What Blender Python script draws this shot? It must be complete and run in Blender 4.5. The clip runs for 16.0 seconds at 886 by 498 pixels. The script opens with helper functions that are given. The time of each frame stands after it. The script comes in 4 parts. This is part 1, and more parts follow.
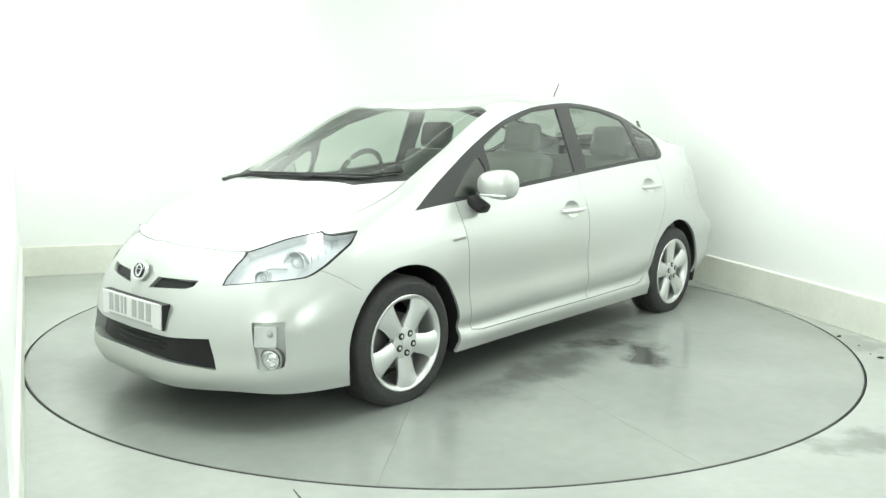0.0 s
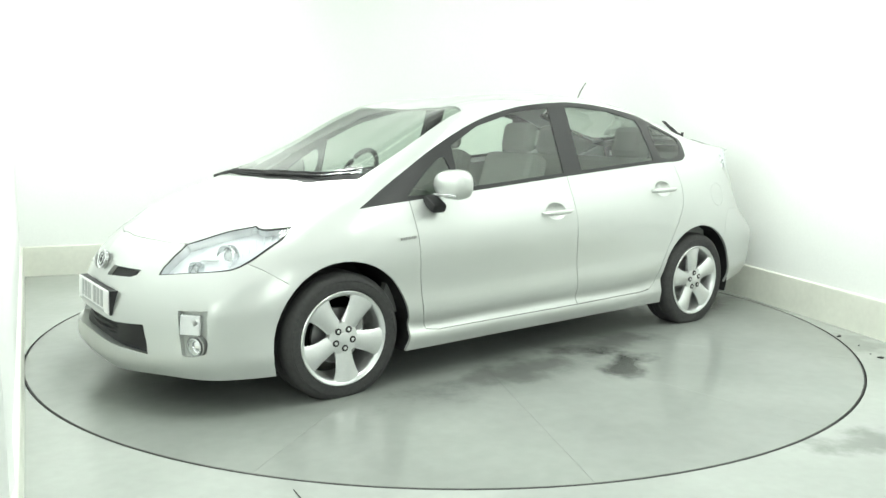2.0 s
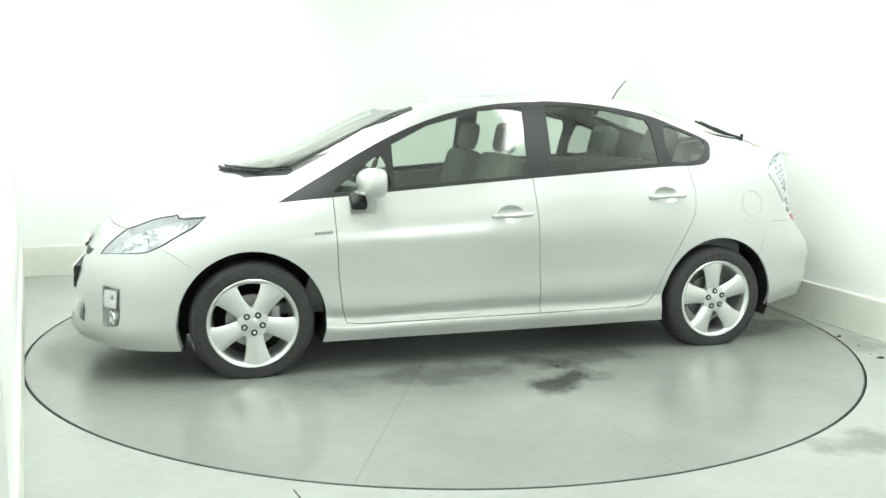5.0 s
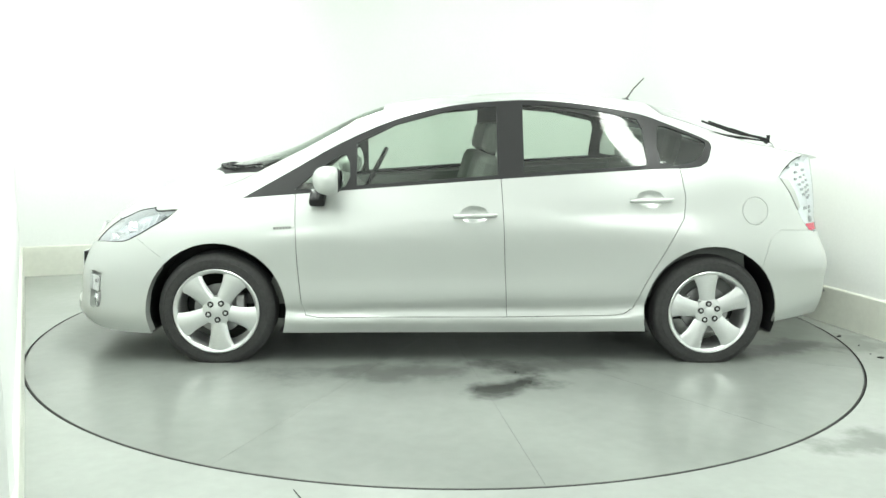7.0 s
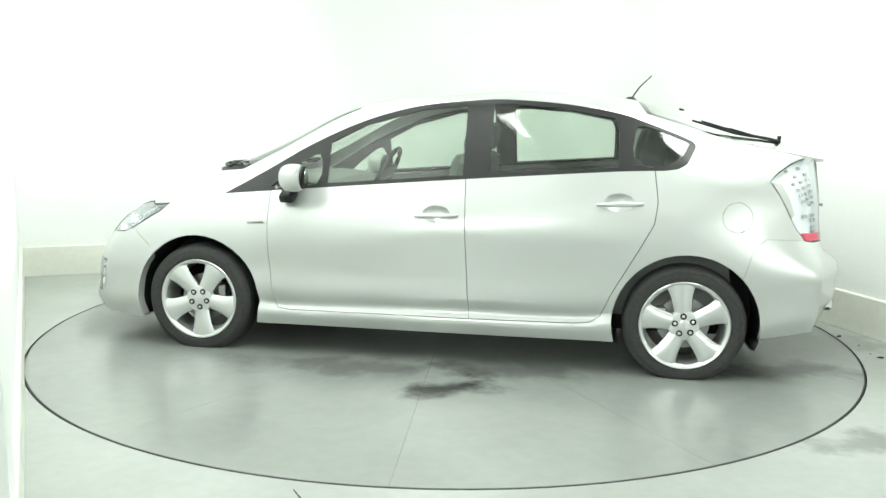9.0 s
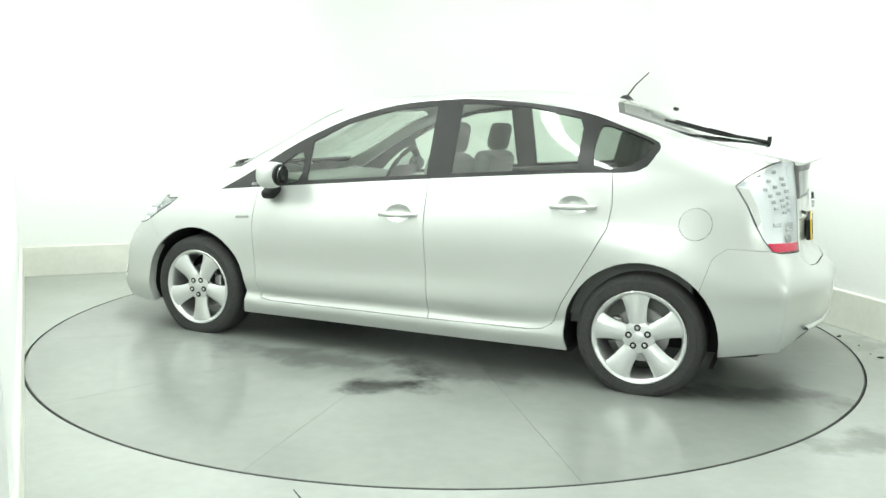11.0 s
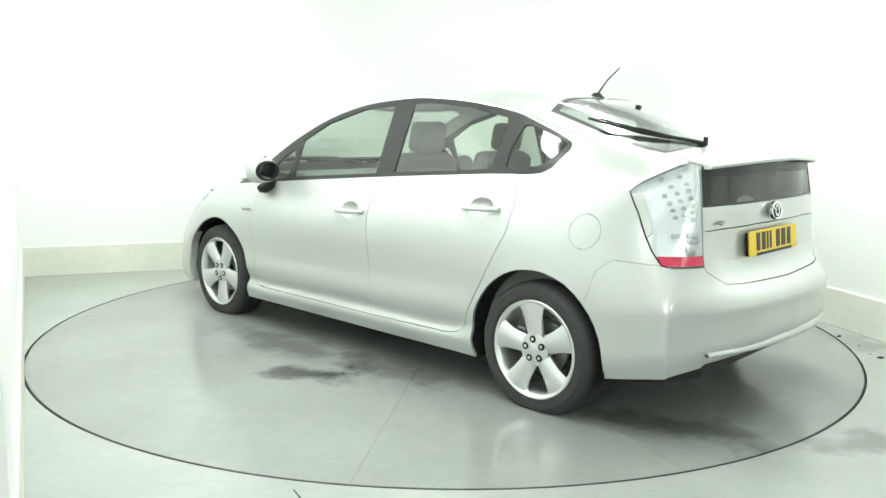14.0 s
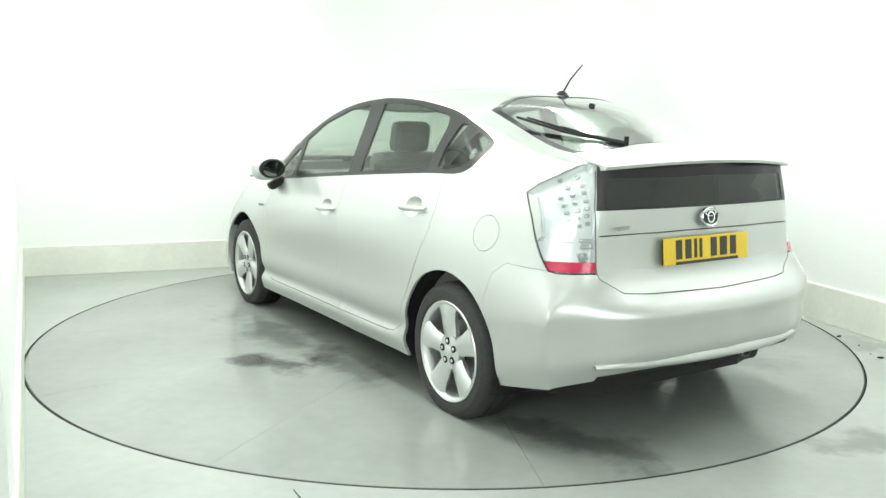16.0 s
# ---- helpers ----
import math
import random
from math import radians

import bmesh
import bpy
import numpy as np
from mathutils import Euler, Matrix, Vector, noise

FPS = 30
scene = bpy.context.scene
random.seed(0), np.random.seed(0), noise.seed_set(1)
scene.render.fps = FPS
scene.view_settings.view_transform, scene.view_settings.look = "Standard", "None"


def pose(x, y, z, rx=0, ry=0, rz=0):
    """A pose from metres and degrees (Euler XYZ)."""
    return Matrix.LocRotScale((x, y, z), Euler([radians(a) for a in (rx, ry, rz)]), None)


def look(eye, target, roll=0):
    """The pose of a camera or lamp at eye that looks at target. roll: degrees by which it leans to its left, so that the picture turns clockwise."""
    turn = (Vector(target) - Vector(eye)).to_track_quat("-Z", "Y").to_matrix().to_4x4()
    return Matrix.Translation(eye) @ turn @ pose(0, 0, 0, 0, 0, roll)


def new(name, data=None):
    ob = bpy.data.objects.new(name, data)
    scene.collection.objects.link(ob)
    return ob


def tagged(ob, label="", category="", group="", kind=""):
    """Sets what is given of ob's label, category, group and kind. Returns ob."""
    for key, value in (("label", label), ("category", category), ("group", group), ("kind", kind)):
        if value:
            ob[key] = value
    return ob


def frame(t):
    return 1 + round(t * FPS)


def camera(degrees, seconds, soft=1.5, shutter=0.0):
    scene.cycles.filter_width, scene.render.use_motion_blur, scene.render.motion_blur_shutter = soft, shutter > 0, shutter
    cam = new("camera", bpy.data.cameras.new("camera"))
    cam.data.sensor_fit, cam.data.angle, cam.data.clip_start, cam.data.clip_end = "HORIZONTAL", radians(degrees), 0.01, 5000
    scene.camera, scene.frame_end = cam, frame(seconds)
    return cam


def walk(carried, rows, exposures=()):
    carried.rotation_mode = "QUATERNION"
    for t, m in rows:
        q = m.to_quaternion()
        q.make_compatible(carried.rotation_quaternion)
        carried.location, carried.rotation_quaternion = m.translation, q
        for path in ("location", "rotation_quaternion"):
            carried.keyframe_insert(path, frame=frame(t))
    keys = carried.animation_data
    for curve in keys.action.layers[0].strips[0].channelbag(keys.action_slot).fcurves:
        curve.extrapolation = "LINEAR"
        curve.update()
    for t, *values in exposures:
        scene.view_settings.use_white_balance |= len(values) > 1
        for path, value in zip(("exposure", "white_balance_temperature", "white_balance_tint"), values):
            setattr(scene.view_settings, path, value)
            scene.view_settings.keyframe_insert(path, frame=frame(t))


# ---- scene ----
cam = camera(56.69, 16.0, soft=1.5)
EYE = Vector((0.0, -5.275, 1.306))
YAW, PITCH, ROLL = radians(-0.163), radians(8.715), 0.752
AIM = EYE + Vector((math.sin(YAW) * math.cos(PITCH), math.cos(YAW) * math.cos(PITCH), -math.sin(PITCH)))
walk(cam, [(0.0, look(EYE, AIM, ROLL)), (16.0, look(EYE, AIM, ROLL))])
TABLE_R = 2.478
CAR_X, CAR_Y = 0.075, -0.053
# turn of the platform, degrees, by the second
TURNS = [(0.0, 48.5), (0.5, 46.85), (1.0, 44.1), (1.5, 40.7), (2.0, 37.23), (2.5, 33.77), (3.0, 30.25), (3.5, 26.77),
         (4.0, 23.32), (5.0, 16.5), (6.0, 9.68), (6.5, 6.28), (7.0, 2.86), (7.5, -0.53), (8.0, -3.88), (8.5, -7.19),
         (9.0, -10.48), (10.0, -17.2), (11.0, -23.85), (11.5, -27.18), (12.0, -30.5), (12.5, -33.81), (13.0, -37.14), (13.5, -40.49),
         (14.0, -43.85), (14.5, -47.18), (15.0, -50.57), (15.5, -53.9), (16.0, -57.3)]

# ---- light ----
world = bpy.data.worlds.new("room_world")
scene.world = world
world.use_nodes = True
world.node_tree.nodes["Background"].inputs["Color"].default_value = (0.94, 1.0, 0.95, 1)
world.node_tree.nodes["Background"].inputs["Strength"].default_value = 0.3
scene.view_settings.exposure = 0.0


def ceiling_lamp(x, y, wide, deep, watts):
    data = bpy.data.lights.new("ceiling_lamp", "AREA")
    data.shape, data.size, data.size_y = "RECTANGLE", wide, deep
    data.energy, data.color = watts, (0.935, 1.0, 0.935)
    lamp = new("ceiling_lamp", data)
    lamp.matrix_world = pose(x, y, 3.25)
    return lamp


for lx, ly, watts in ((-1.5, -2.9, 14), (1.9, -2.9, 12), (-1.7, -0.5, 7), (1.6, -0.5, 7), (0.2, -5.2, 24), (0.1, 1.6, 3)):
    ceiling_lamp(lx, ly, 3.0 if ly < 1 else 2.4, 2.0, watts)


def wall_fill(x, y, aim, wide, watts):
    """An added, unseen long fill light under the ceiling close to a wall, tilted towards it."""
    data = bpy.data.lights.new("wall_fill", "AREA")
    data.shape, data.size, data.size_y = "RECTANGLE", wide, 0.5
    data.energy, data.color = watts, (0.935, 1.0, 0.935)
    new("wall_fill", data).matrix_world = look((x, y, 3.2), aim)


# invented fills that brighten the left, back and right walls
wall_fill(-0.9, -0.8, (-2.6, -1.6, 0.8), 3.6, 146)
wall_fill(-0.4, 0.6, (-1.1, 2.6, 0.2), 3.4, 16)
wall_fill(1.5, -0.8, (3.3, -0.2, 0.8), 3.6, 112)

# two broad unseen fills added by the wall behind, aimed at the platform
for lx, ly, watts in ((-2.3, -7.2, 88), (3.2, -7.2, 66)):
    data = bpy.data.lights.new("front_fill", "AREA")
    data.shape, data.size, data.size_y = "RECTANGLE", 2.6, 1.8
    data.energy, data.color = watts, (0.935, 1.0, 0.935)
    new("front_fill", data).matrix_world = look((lx, ly, 2.35), (0, 0.4, 0.7))


# ---- materials ----
def material(name, color, rough=0.5, metal=0.0, coat=0.0, grain=0.0, scale=40.0, bump=0.0, stain=0.0, stain_scale=2.0, emit=0.0, spec=0.5):
    m = bpy.data.materials.new(name)
    m.use_nodes = True
    nt = m.node_tree
    b = nt.nodes["Principled BSDF"]
    b.inputs["Base Color"].default_value = (*color, 1)
    b.inputs["Roughness"].default_value = rough
    b.inputs["Metallic"].default_value = metal
    b.inputs["Specular IOR Level"].default_value = spec
    b.inputs["Coat Weight"].default_value = coat
    b.inputs["Coat Roughness"].default_value = 0.04
    tex = nt.nodes.new("ShaderNodeTexCoord")
    if grain or stain:
        n1 = nt.nodes.new("ShaderNodeTexNoise")
        n1.inputs["Scale"].default_value = scale
        n1.inputs["Detail"].default_value = 6
        n2 = nt.nodes.new("ShaderNodeTexNoise")
        n2.inputs["Scale"].default_value = stain_scale
        n2.inputs["Detail"].default_value = 4
        nt.links.new(tex.outputs["Object"], n1.inputs["Vector"])
        nt.links.new(tex.outputs["Object"], n2.inputs["Vector"])
        last = None
        for n, amount in ((n1, grain), (n2, stain)):
            mix = nt.nodes.new("ShaderNodeMix")
            mix.data_type, mix.blend_type = "RGBA", "MULTIPLY"
            mix.inputs[0].default_value = 1.0
            ramp = nt.nodes.new("ShaderNodeMapRange")
            ramp.inputs["From Min"].default_value, ramp.inputs["From Max"].default_value = 0.3, 0.7
            ramp.inputs["To Min"].default_value, ramp.inputs["To Max"].default_value = 1 - amount, 1.0
            nt.links.new(n.outputs["Fac"], ramp.inputs["Value"])
            if last is None:
                mix.inputs[6].default_value = (*color, 1)
            else:
                nt.links.new(last.outputs[2], mix.inputs[6])
            nt.links.new(ramp.outputs["Result"], mix.inputs[7])
            last = mix
        nt.links.new(last.outputs[2], b.inputs["Base Color"])
        if bump:
            bn = nt.nodes.new("ShaderNodeBump")
            bn.inputs["Strength"].default_value, bn.inputs["Distance"].default_value = bump, 0.002
            nt.links.new(n1.outputs["Fac"], bn.inputs["Height"])
            nt.links.new(bn.outputs["Normal"], b.inputs["Normal"])
    if emit:
        b.inputs["Emission Color"].default_value = (*color, 1)
        b.inputs["Emission Strength"].default_value = emit
    return m


def pane_glass(name, tint, gloss=1.0, base=0.06, blur=0.06):
    m = bpy.data.materials.new(name)
    m.use_nodes = True
    nt = m.node_tree
    nt.nodes.clear()
    out = nt.nodes.new("ShaderNodeOutputMaterial")
    clear = nt.nodes.new("ShaderNodeBsdfTransparent")
    clear.inputs["Color"].default_value = (*tint, 1)
    shine = nt.nodes.new("ShaderNodeBsdfGlossy")
    shine.inputs["Roughness"].default_value = blur
    shine.inputs["Color"].default_value = (gloss, gloss, gloss, 1)
    edge = nt.nodes.new("ShaderNodeLayerWeight")
    edge.inputs["Blend"].default_value = 0.5
    power = nt.nodes.new("ShaderNodeMath")
    power.operation = "POWER"
    power.inputs[1].default_value = 5.0
    scale = nt.nodes.new("ShaderNodeMath")
    scale.operation = "MULTIPLY_ADD"
    scale.inputs[1].default_value, scale.inputs[2].default_value = 0.90, base
    nt.links.new(edge.outputs["Facing"], power.inputs[0])
    nt.links.new(power.outputs[0], scale.inputs[0])
    mix = nt.nodes.new("ShaderNodeMixShader")
    nt.links.new(scale.outputs[0], mix.inputs[0])
    nt.links.new(clear.outputs[0], mix.inputs[1])
    nt.links.new(shine.outputs[0], mix.inputs[2])
    nt.links.new(mix.outputs[0], out.inputs[0])
    return m


WALL = material("wall_paint", (0.82, 0.84, 0.82), 0.6, grain=0.03, scale=60, bump=0.05, stain=0.03, stain_scale=0.8)
# for the unseen ceiling; the grey is chosen to cut light from above
CEILING = material("pale_ceiling_paint", (0.62, 0.63, 0.62), 0.8, grain=0.06, scale=30, stain=0.05)
SKIRT = material("skirting_paint", (0.74, 0.755, 0.68), 0.5, grain=0.06, scale=25, stain=0.12, stain_scale=3)
FLOOR = material("painted_concrete_floor", (0.37, 0.392, 0.37), 0.25, grain=0.06, scale=18, bump=0.04, stain=0.14, stain_scale=1.3)
TABLE = material("turntable_paint", (0.285, 0.304, 0.285), 0.2, grain=0.06, scale=14, bump=0.04, stain=0.2, stain_scale=1.1)


def stain(mat, spots, seed):
    """Dark marks with ragged edges, each (x, y, length, width, turn, depth), lying in the surface's own plane."""
    nt = mat.node_tree
    b = nt.nodes["Principled BSDF"]
    tex = nt.nodes.new("ShaderNodeTexCoord")
    rag = nt.nodes.new("ShaderNodeTexNoise")
    rag.inputs["Scale"].default_value, rag.inputs["Detail"].default_value, rag.inputs["Roughness"].default_value = 3.6 + seed, 7, 0.6
    nt.links.new(tex.outputs["Object"], rag.inputs["Vector"])
    source = b.inputs["Base Color"].links[0].from_socket
    for x, y, length, width, turn, depth in spots:
        place = nt.nodes.new("ShaderNodeMapping")
        place.vector_type = "TEXTURE"
        place.inputs["Location"].default_value = (x, y, 0)
        place.inputs["Rotation"].default_value = (0, 0, radians(turn))
        place.inputs["Scale"].default_value = (length, width, 10)
        nt.links.new(tex.outputs["Object"], place.inputs["Vector"])
        dist = nt.nodes.new("ShaderNodeVectorMath")
        dist.operation = "LENGTH"
        nt.links.new(place.outputs[0], dist.inputs[0])
        add = nt.nodes.new("ShaderNodeMath")
        add.operation = "MULTIPLY_ADD"
        add.inputs[1].default_value = 2.6
        nt.links.new(rag.outputs["Fac"], add.inputs[0])
        nt.links.new(dist.outputs["Value"], add.inputs[2])
        ramp = nt.nodes.new("ShaderNodeMapRange")
        ramp.interpolation_type = "SMOOTHSTEP"
        ramp.inputs["From Min"].default_value, ramp.inputs["From Max"].default_value = 1.45, 2.35
        ramp.inputs["To Min"].default_value, ramp.inputs["To Max"].default_value = 1 - depth, 1.0
        nt.links.new(add.outputs[0], ramp.inputs["Value"])
        mix = nt.nodes.new("ShaderNodeMix")
        mix.data_type, mix.blend_type = "RGBA", "MULTIPLY"
        mix.inputs[0].default_value = 1.0
        nt.links.new(source, mix.inputs[6])
        nt.links.new(ramp.outputs["Result"], mix.inputs[7])
        source = mix.outputs[2]
    nt.links.new(source, b.inputs["Base Color"])


# one clear stain on the table, then ragged darker patches, several along the car
stain(TABLE, [(.27, -1.30, .30, .17, 30, .8), (2.0, -.60, .55, .20, 12, .5), (-.25, -1.05, .9, .22, 4, .4), (.55, -.95, .6, .2, 0, .4), (-.75, .4, .7, .4, 20, .3), (1.5, .9, .5, .25, 60, .25)], 0)
stain(FLOOR, [(1.85, -1.95, .45, .16, 10, .4), (2.55, -.35, .25, .35, 0, .25), (1.9, -2.7, .6, .3, 30, .3)], 2)
DARK_GAP = material("dark_gap", (0.015, 0.016, 0.015), 0.8, spec=0.2)
PAINT = material("pale_silver_paint", (0.54, 0.56, 0.543), 0.29, metal=0.45, coat=0.6, grain=0.03, scale=400)
BLACK = material("black_plastic", (0.024, 0.024, 0.025), 0.5, grain=0.2, scale=120, spec=0.22)
GLOSS_BLACK = material("black_trim", (0.032, 0.032, 0.033), 0.3, grain=0.1, scale=200, spec=0.25)
RUBBER = material("tyre_rubber", (0.042, 0.042, 0.042), 0.75, grain=0.3, scale=60, bump=0.2)
ALLOY = material("silver_alloy", (0.72, 0.73, 0.73), 0.28, metal=0.75, grain=0.04, scale=80)
STEEL = material("brake_steel", (0.35, 0.35, 0.35), 0.4, metal=0.9)
CHROME = material("chrome", (0.75, 0.76, 0.77), 0.08, metal=1.0)
CABIN = material("grey_cabin_fabric", (0.19, 0.198, 0.19), 0.85, grain=0.12, scale=90, bump=0.05)
SIDE_GLASS = pane_glass("side_glass", (0.76, 0.83, 0.77))
# side glass with the dimness of the cargo space behind put into its tint
DIM_GLASS = pane_glass("dim_quarter_glass", (0.46, 0.50, 0.47))
SCREEN_GLASS = pane_glass("windscreen_glass", (0.64, 0.70, 0.65), base=0.07, blur=0.12)
REAR_GLASS = pane_glass("rear_window_glass", (0.6, 0.66, 0.61), base=0.38, blur=0.1)
TINT_GLASS = pane_glass("tinted_glass", (0.16, 0.17, 0.17))
LAMP_GLASS = pane_glass("lamp_cover", (0.93, 0.95, 0.96))

BADGE_DARK = material("dark_badge_enamel", (0.06, 0.06, 0.07), 0.25)
# far darker than real mirror glass: a dark reflection put into the colour
MIRROR = material("mirror_glass", (0.16, 0.17, 0.17), 0.04, metal=1.0)
HATCH_BLACK = material("black_glass_border", (0.02, 0.02, 0.021), 0.06, coat=1.0, grain=0.1, scale=200, spec=1.0)
HEAD_GREY = material("grey_lamp_housing", (0.70, 0.71, 0.73), 0.25, metal=0.3)
LED_GREY = material("grey_led_lens", (0.48, 0.49, 0.49), 0.2, metal=0.4)
RED = material("red_reflector_plastic", (0.55, 0.02, 0.07), 0.2, coat=0.6)
FOG_BACK = material("satin_grey_plastic", (0.5, 0.52, 0.5), 0.35, metal=0.3)
LAMP_SILVER = material("lamp_reflector", (0.7, 0.71, 0.72), 0.22, metal=0.7)
LAMP_WHITE = material("lamp_housing", (0.80, 0.81, 0.82), 0.3, metal=0.1)
YELLOW = material("yellow_plate", (0.75, 0.52, 0.03), 0.4, grain=0.04, scale=60)
PLATE_WHITE = material("white_plate", (0.8, 0.81, 0.8), 0.4, grain=0.04, scale=60)
INK = material("plate_ink", (0.03, 0.03, 0.03), 0.5)
GREY_INK = material("grey_plate_ink", (0.42, 0.43, 0.43), 0.5)


# ---- mesh helpers ----
def mesh_object(name, verts, faces, mat, parent=None, label="", smooth=True, normals=None):
    me = bpy.data.meshes.new(name)
    me.from_pydata([tuple(v) for v in verts], [], faces)
    me.materials.append(mat)
    if smooth:
        me.polygons.foreach_set("use_smooth", [True] * len(me.polygons))
    if normals is not None:
        me.normals_split_custom_set_from_vertices([tuple(n) for n in normals])
    me.update()
    ob = new(name, me)
    if parent is not None:
        ob.parent = parent
    if label:
        tagged(ob, label)
    return ob


def part(name, bm, mat, parent=None, label="", smooth=False, angle=35):
    me = bpy.data.meshes.new(name)
    bmesh.ops.recalc_face_normals(bm, faces=bm.faces)
    for f in bm.faces:
        f.smooth = smooth
    if smooth:
        for e in bm.edges:
            if len(e.link_faces) == 2 and e.calc_face_angle(0) > radians(angle):
                e.smooth = False
    bm.to_mesh(me)
    bm.free()
    me.materials.append(mat)
    ob = new(name, me)
    if parent is not None:
        ob.parent = parent
    if label:
        tagged(ob, label)
    return ob


def box(bm, size, m=None, bevel=0.0):
    r = bmesh.ops.create_cube(bm, size=1.0)
    vs = r["verts"]
    bmesh.ops.scale(bm, vec=size, verts=vs)
    if bevel:
        es = {e for v in vs for e in v.link_edges}
        out = bmesh.ops.bevel(bm, geom=list(es), offset=bevel, segments=2, profile=0.5, affect="EDGES")
        vs = list({v for v in out["verts"]} | {v for v in vs if v.is_valid})
    if m is not None:
        bmesh.ops.transform(bm, matrix=m, verts=vs)
    return vs


def lathe(bm, profile, steps, m=None, closed=False):
    """Turns a profile of (radius, along) round the local y axis."""
    rings = []
    for k in range(steps):
        a = 2 * math.pi * k / steps
        rings.append([bm.verts.new((r * math.cos(a), d, r * math.sin(a))) for r, d in profile])
    n = len(profile)
    for k in range(steps):
        p, q = rings[k], rings[(k + 1) % steps]
        for i in range(n if closed else n - 1):
            j = (i + 1) % n
            bm.faces.new((p[i], q[i], q[j], p[j]))
    if m is not None:
        bmesh.ops.transform(bm, matrix=m, verts=[v for r in rings for v in r])
    return rings


def tube(bm, pts, radius, steps=8, end_radius=None):
    pts = [Vector(p) for p in pts]
    rings = []
    for i, p in enumerate(pts):
        d = (pts[min(i + 1, len(pts) - 1)] - pts[max(i - 1, 0)]).normalized()
        a = d.orthogonal().normalized()
        b = d.cross(a)
        r = radius if end_radius is None else radius + (end_radius - radius) * i / (len(pts) - 1)
        rings.append([bm.verts.new(p + r * (math.cos(2 * math.pi * k / steps) * a + math.sin(2 * math.pi * k / steps) * b)) for k in range(steps)])
    for p, q in zip(rings, rings[1:]):
        for k in range(steps):
            bm.faces.new((p[k], p[(k + 1) % steps], q[(k + 1) % steps], q[k]))
    bm.faces.new(rings[0])
    bm.faces.new(list(reversed(rings[-1])))


def prism(bm, outline, low, high, m=None):
    """A slab with a 2D outline, between two heights of the third axis."""
    a = [bm.verts.new((x, y, low)) for x, y in outline]
    b = [bm.verts.new((x, y, high)) for x, y in outline]
    n = len(outline)
    bm.faces.new(list(reversed(a)))
    bm.faces.new(b)
    for i in range(n):
        bm.faces.new((a[i], a[(i + 1) % n], b[(i + 1) % n], b[i]))
    if m is not None:
        bmesh.ops.transform(bm, matrix=m, verts=a + b)


def rounded(poly, n=3, sharp=()):
    """Catmull-Rom smoothing of a closed outline; the corners named in sharp stay."""
    out = []
    k = len(poly)
    for i in range(k):
        p0, p1, p2, p3 = (np.array(poly[(i + j - 1) % k], float) for j in range(4))
        if i in sharp:
            p0 = p1 - (p2 - p1)
        if (i + 1) % k in sharp:
            p3 = p2 + (p2 - p1)
        for s in range(n):
            t = s / n
            out.append(tuple(0.5 * (2 * p1 + (p2 - p0) * t + (2 * p0 - 5 * p1 + 4 * p2 - p3) * t * t + (3 * p1 - p0 - 3 * p2 + p3) * t ** 3)))
    return out


def strip(line, width):
    """A closed outline of that width along an open line."""
    pts = [np.array(p, float) for p in line]
    left, right = [], []
    for i, p in enumerate(pts):
        d = pts[min(i + 1, len(pts) - 1)] - pts[max(i - 1, 0)]
        n = np.array((-d[1], d[0])) / (np.hypot(*d) + 1e-9) * width / 2
        left.append(tuple(p + n))
        right.append(tuple(p - n))
    return left + right[::-1]


def inside(poly, x, y):
    hit = False
    j = len(poly) - 1
    for i in range(len(poly)):
        (xi, yi), (xj, yj) = poly[i], poly[j]
        if (yi > y) != (yj > y) and x < (xj - xi) * (y - yi) / (yj - yi) + xi:
            hit = not hit
        j = i
    return hit


# ---- the room ----
ROOM = [(-3.513, 1.416), (1.62, 3.41), (4.93, -7.5), (-3.2, -7.5), (-3.2, -3.9), (-1.2, -3.13)]
ROOM_H = 3.4


def wall_between(name, a, b, label):
    a, b = Vector((*a, 0)), Vector((*b, 0))
    d = (b - a).normalized()
    out = Vector((-d.y, d.x, 0))
    bm = bmesh.new()
    vs = [bm.verts.new(p + Vector((0, 0, z))) for z in (-0.05, ROOM_H) for p in (a, b, b + out * 0.12, a + out * 0.12)]
    for f in ((0, 1, 2, 3), (7, 6, 5, 4), (0, 4, 5, 1), (1, 5, 6, 2), (2, 6, 7, 3), (3, 7, 4, 0)):
        bm.faces.new([vs[i] for i in f])
    return tagged(part(name, bm, WALL), label, "wall", kind="structure")


def skirting(a, b):
    a, b = Vector((*a, 0)), Vector((*b, 0))
    d = (b - a).normalized()
    out = Vector((-d.y, d.x, 0))
    bm = bmesh.new()
    prof = [(0.0, 0.001), (-0.02, 0.001), (-0.02, 0.242), (-0.014, 0.25), (0.0, 0.25)]
    ends = []
    for p in (a, b):
        ends.append([bm.verts.new(p + out * o + Vector((0, 0, z))) for o, z in prof])
    for i in range(len(prof)):
        j = (i + 1) % len(prof)
        bm.faces.new((ends[0][i], ends[0][j], ends[1][j], ends[1][i]))
    bm.faces.new(ends[0])
    bm.faces.new(ends[1][::-1])
    return tagged(part("baseboard", bm, SKIRT), "scuffed cream painted skirting board along the wall", "skirting", kind="structure")


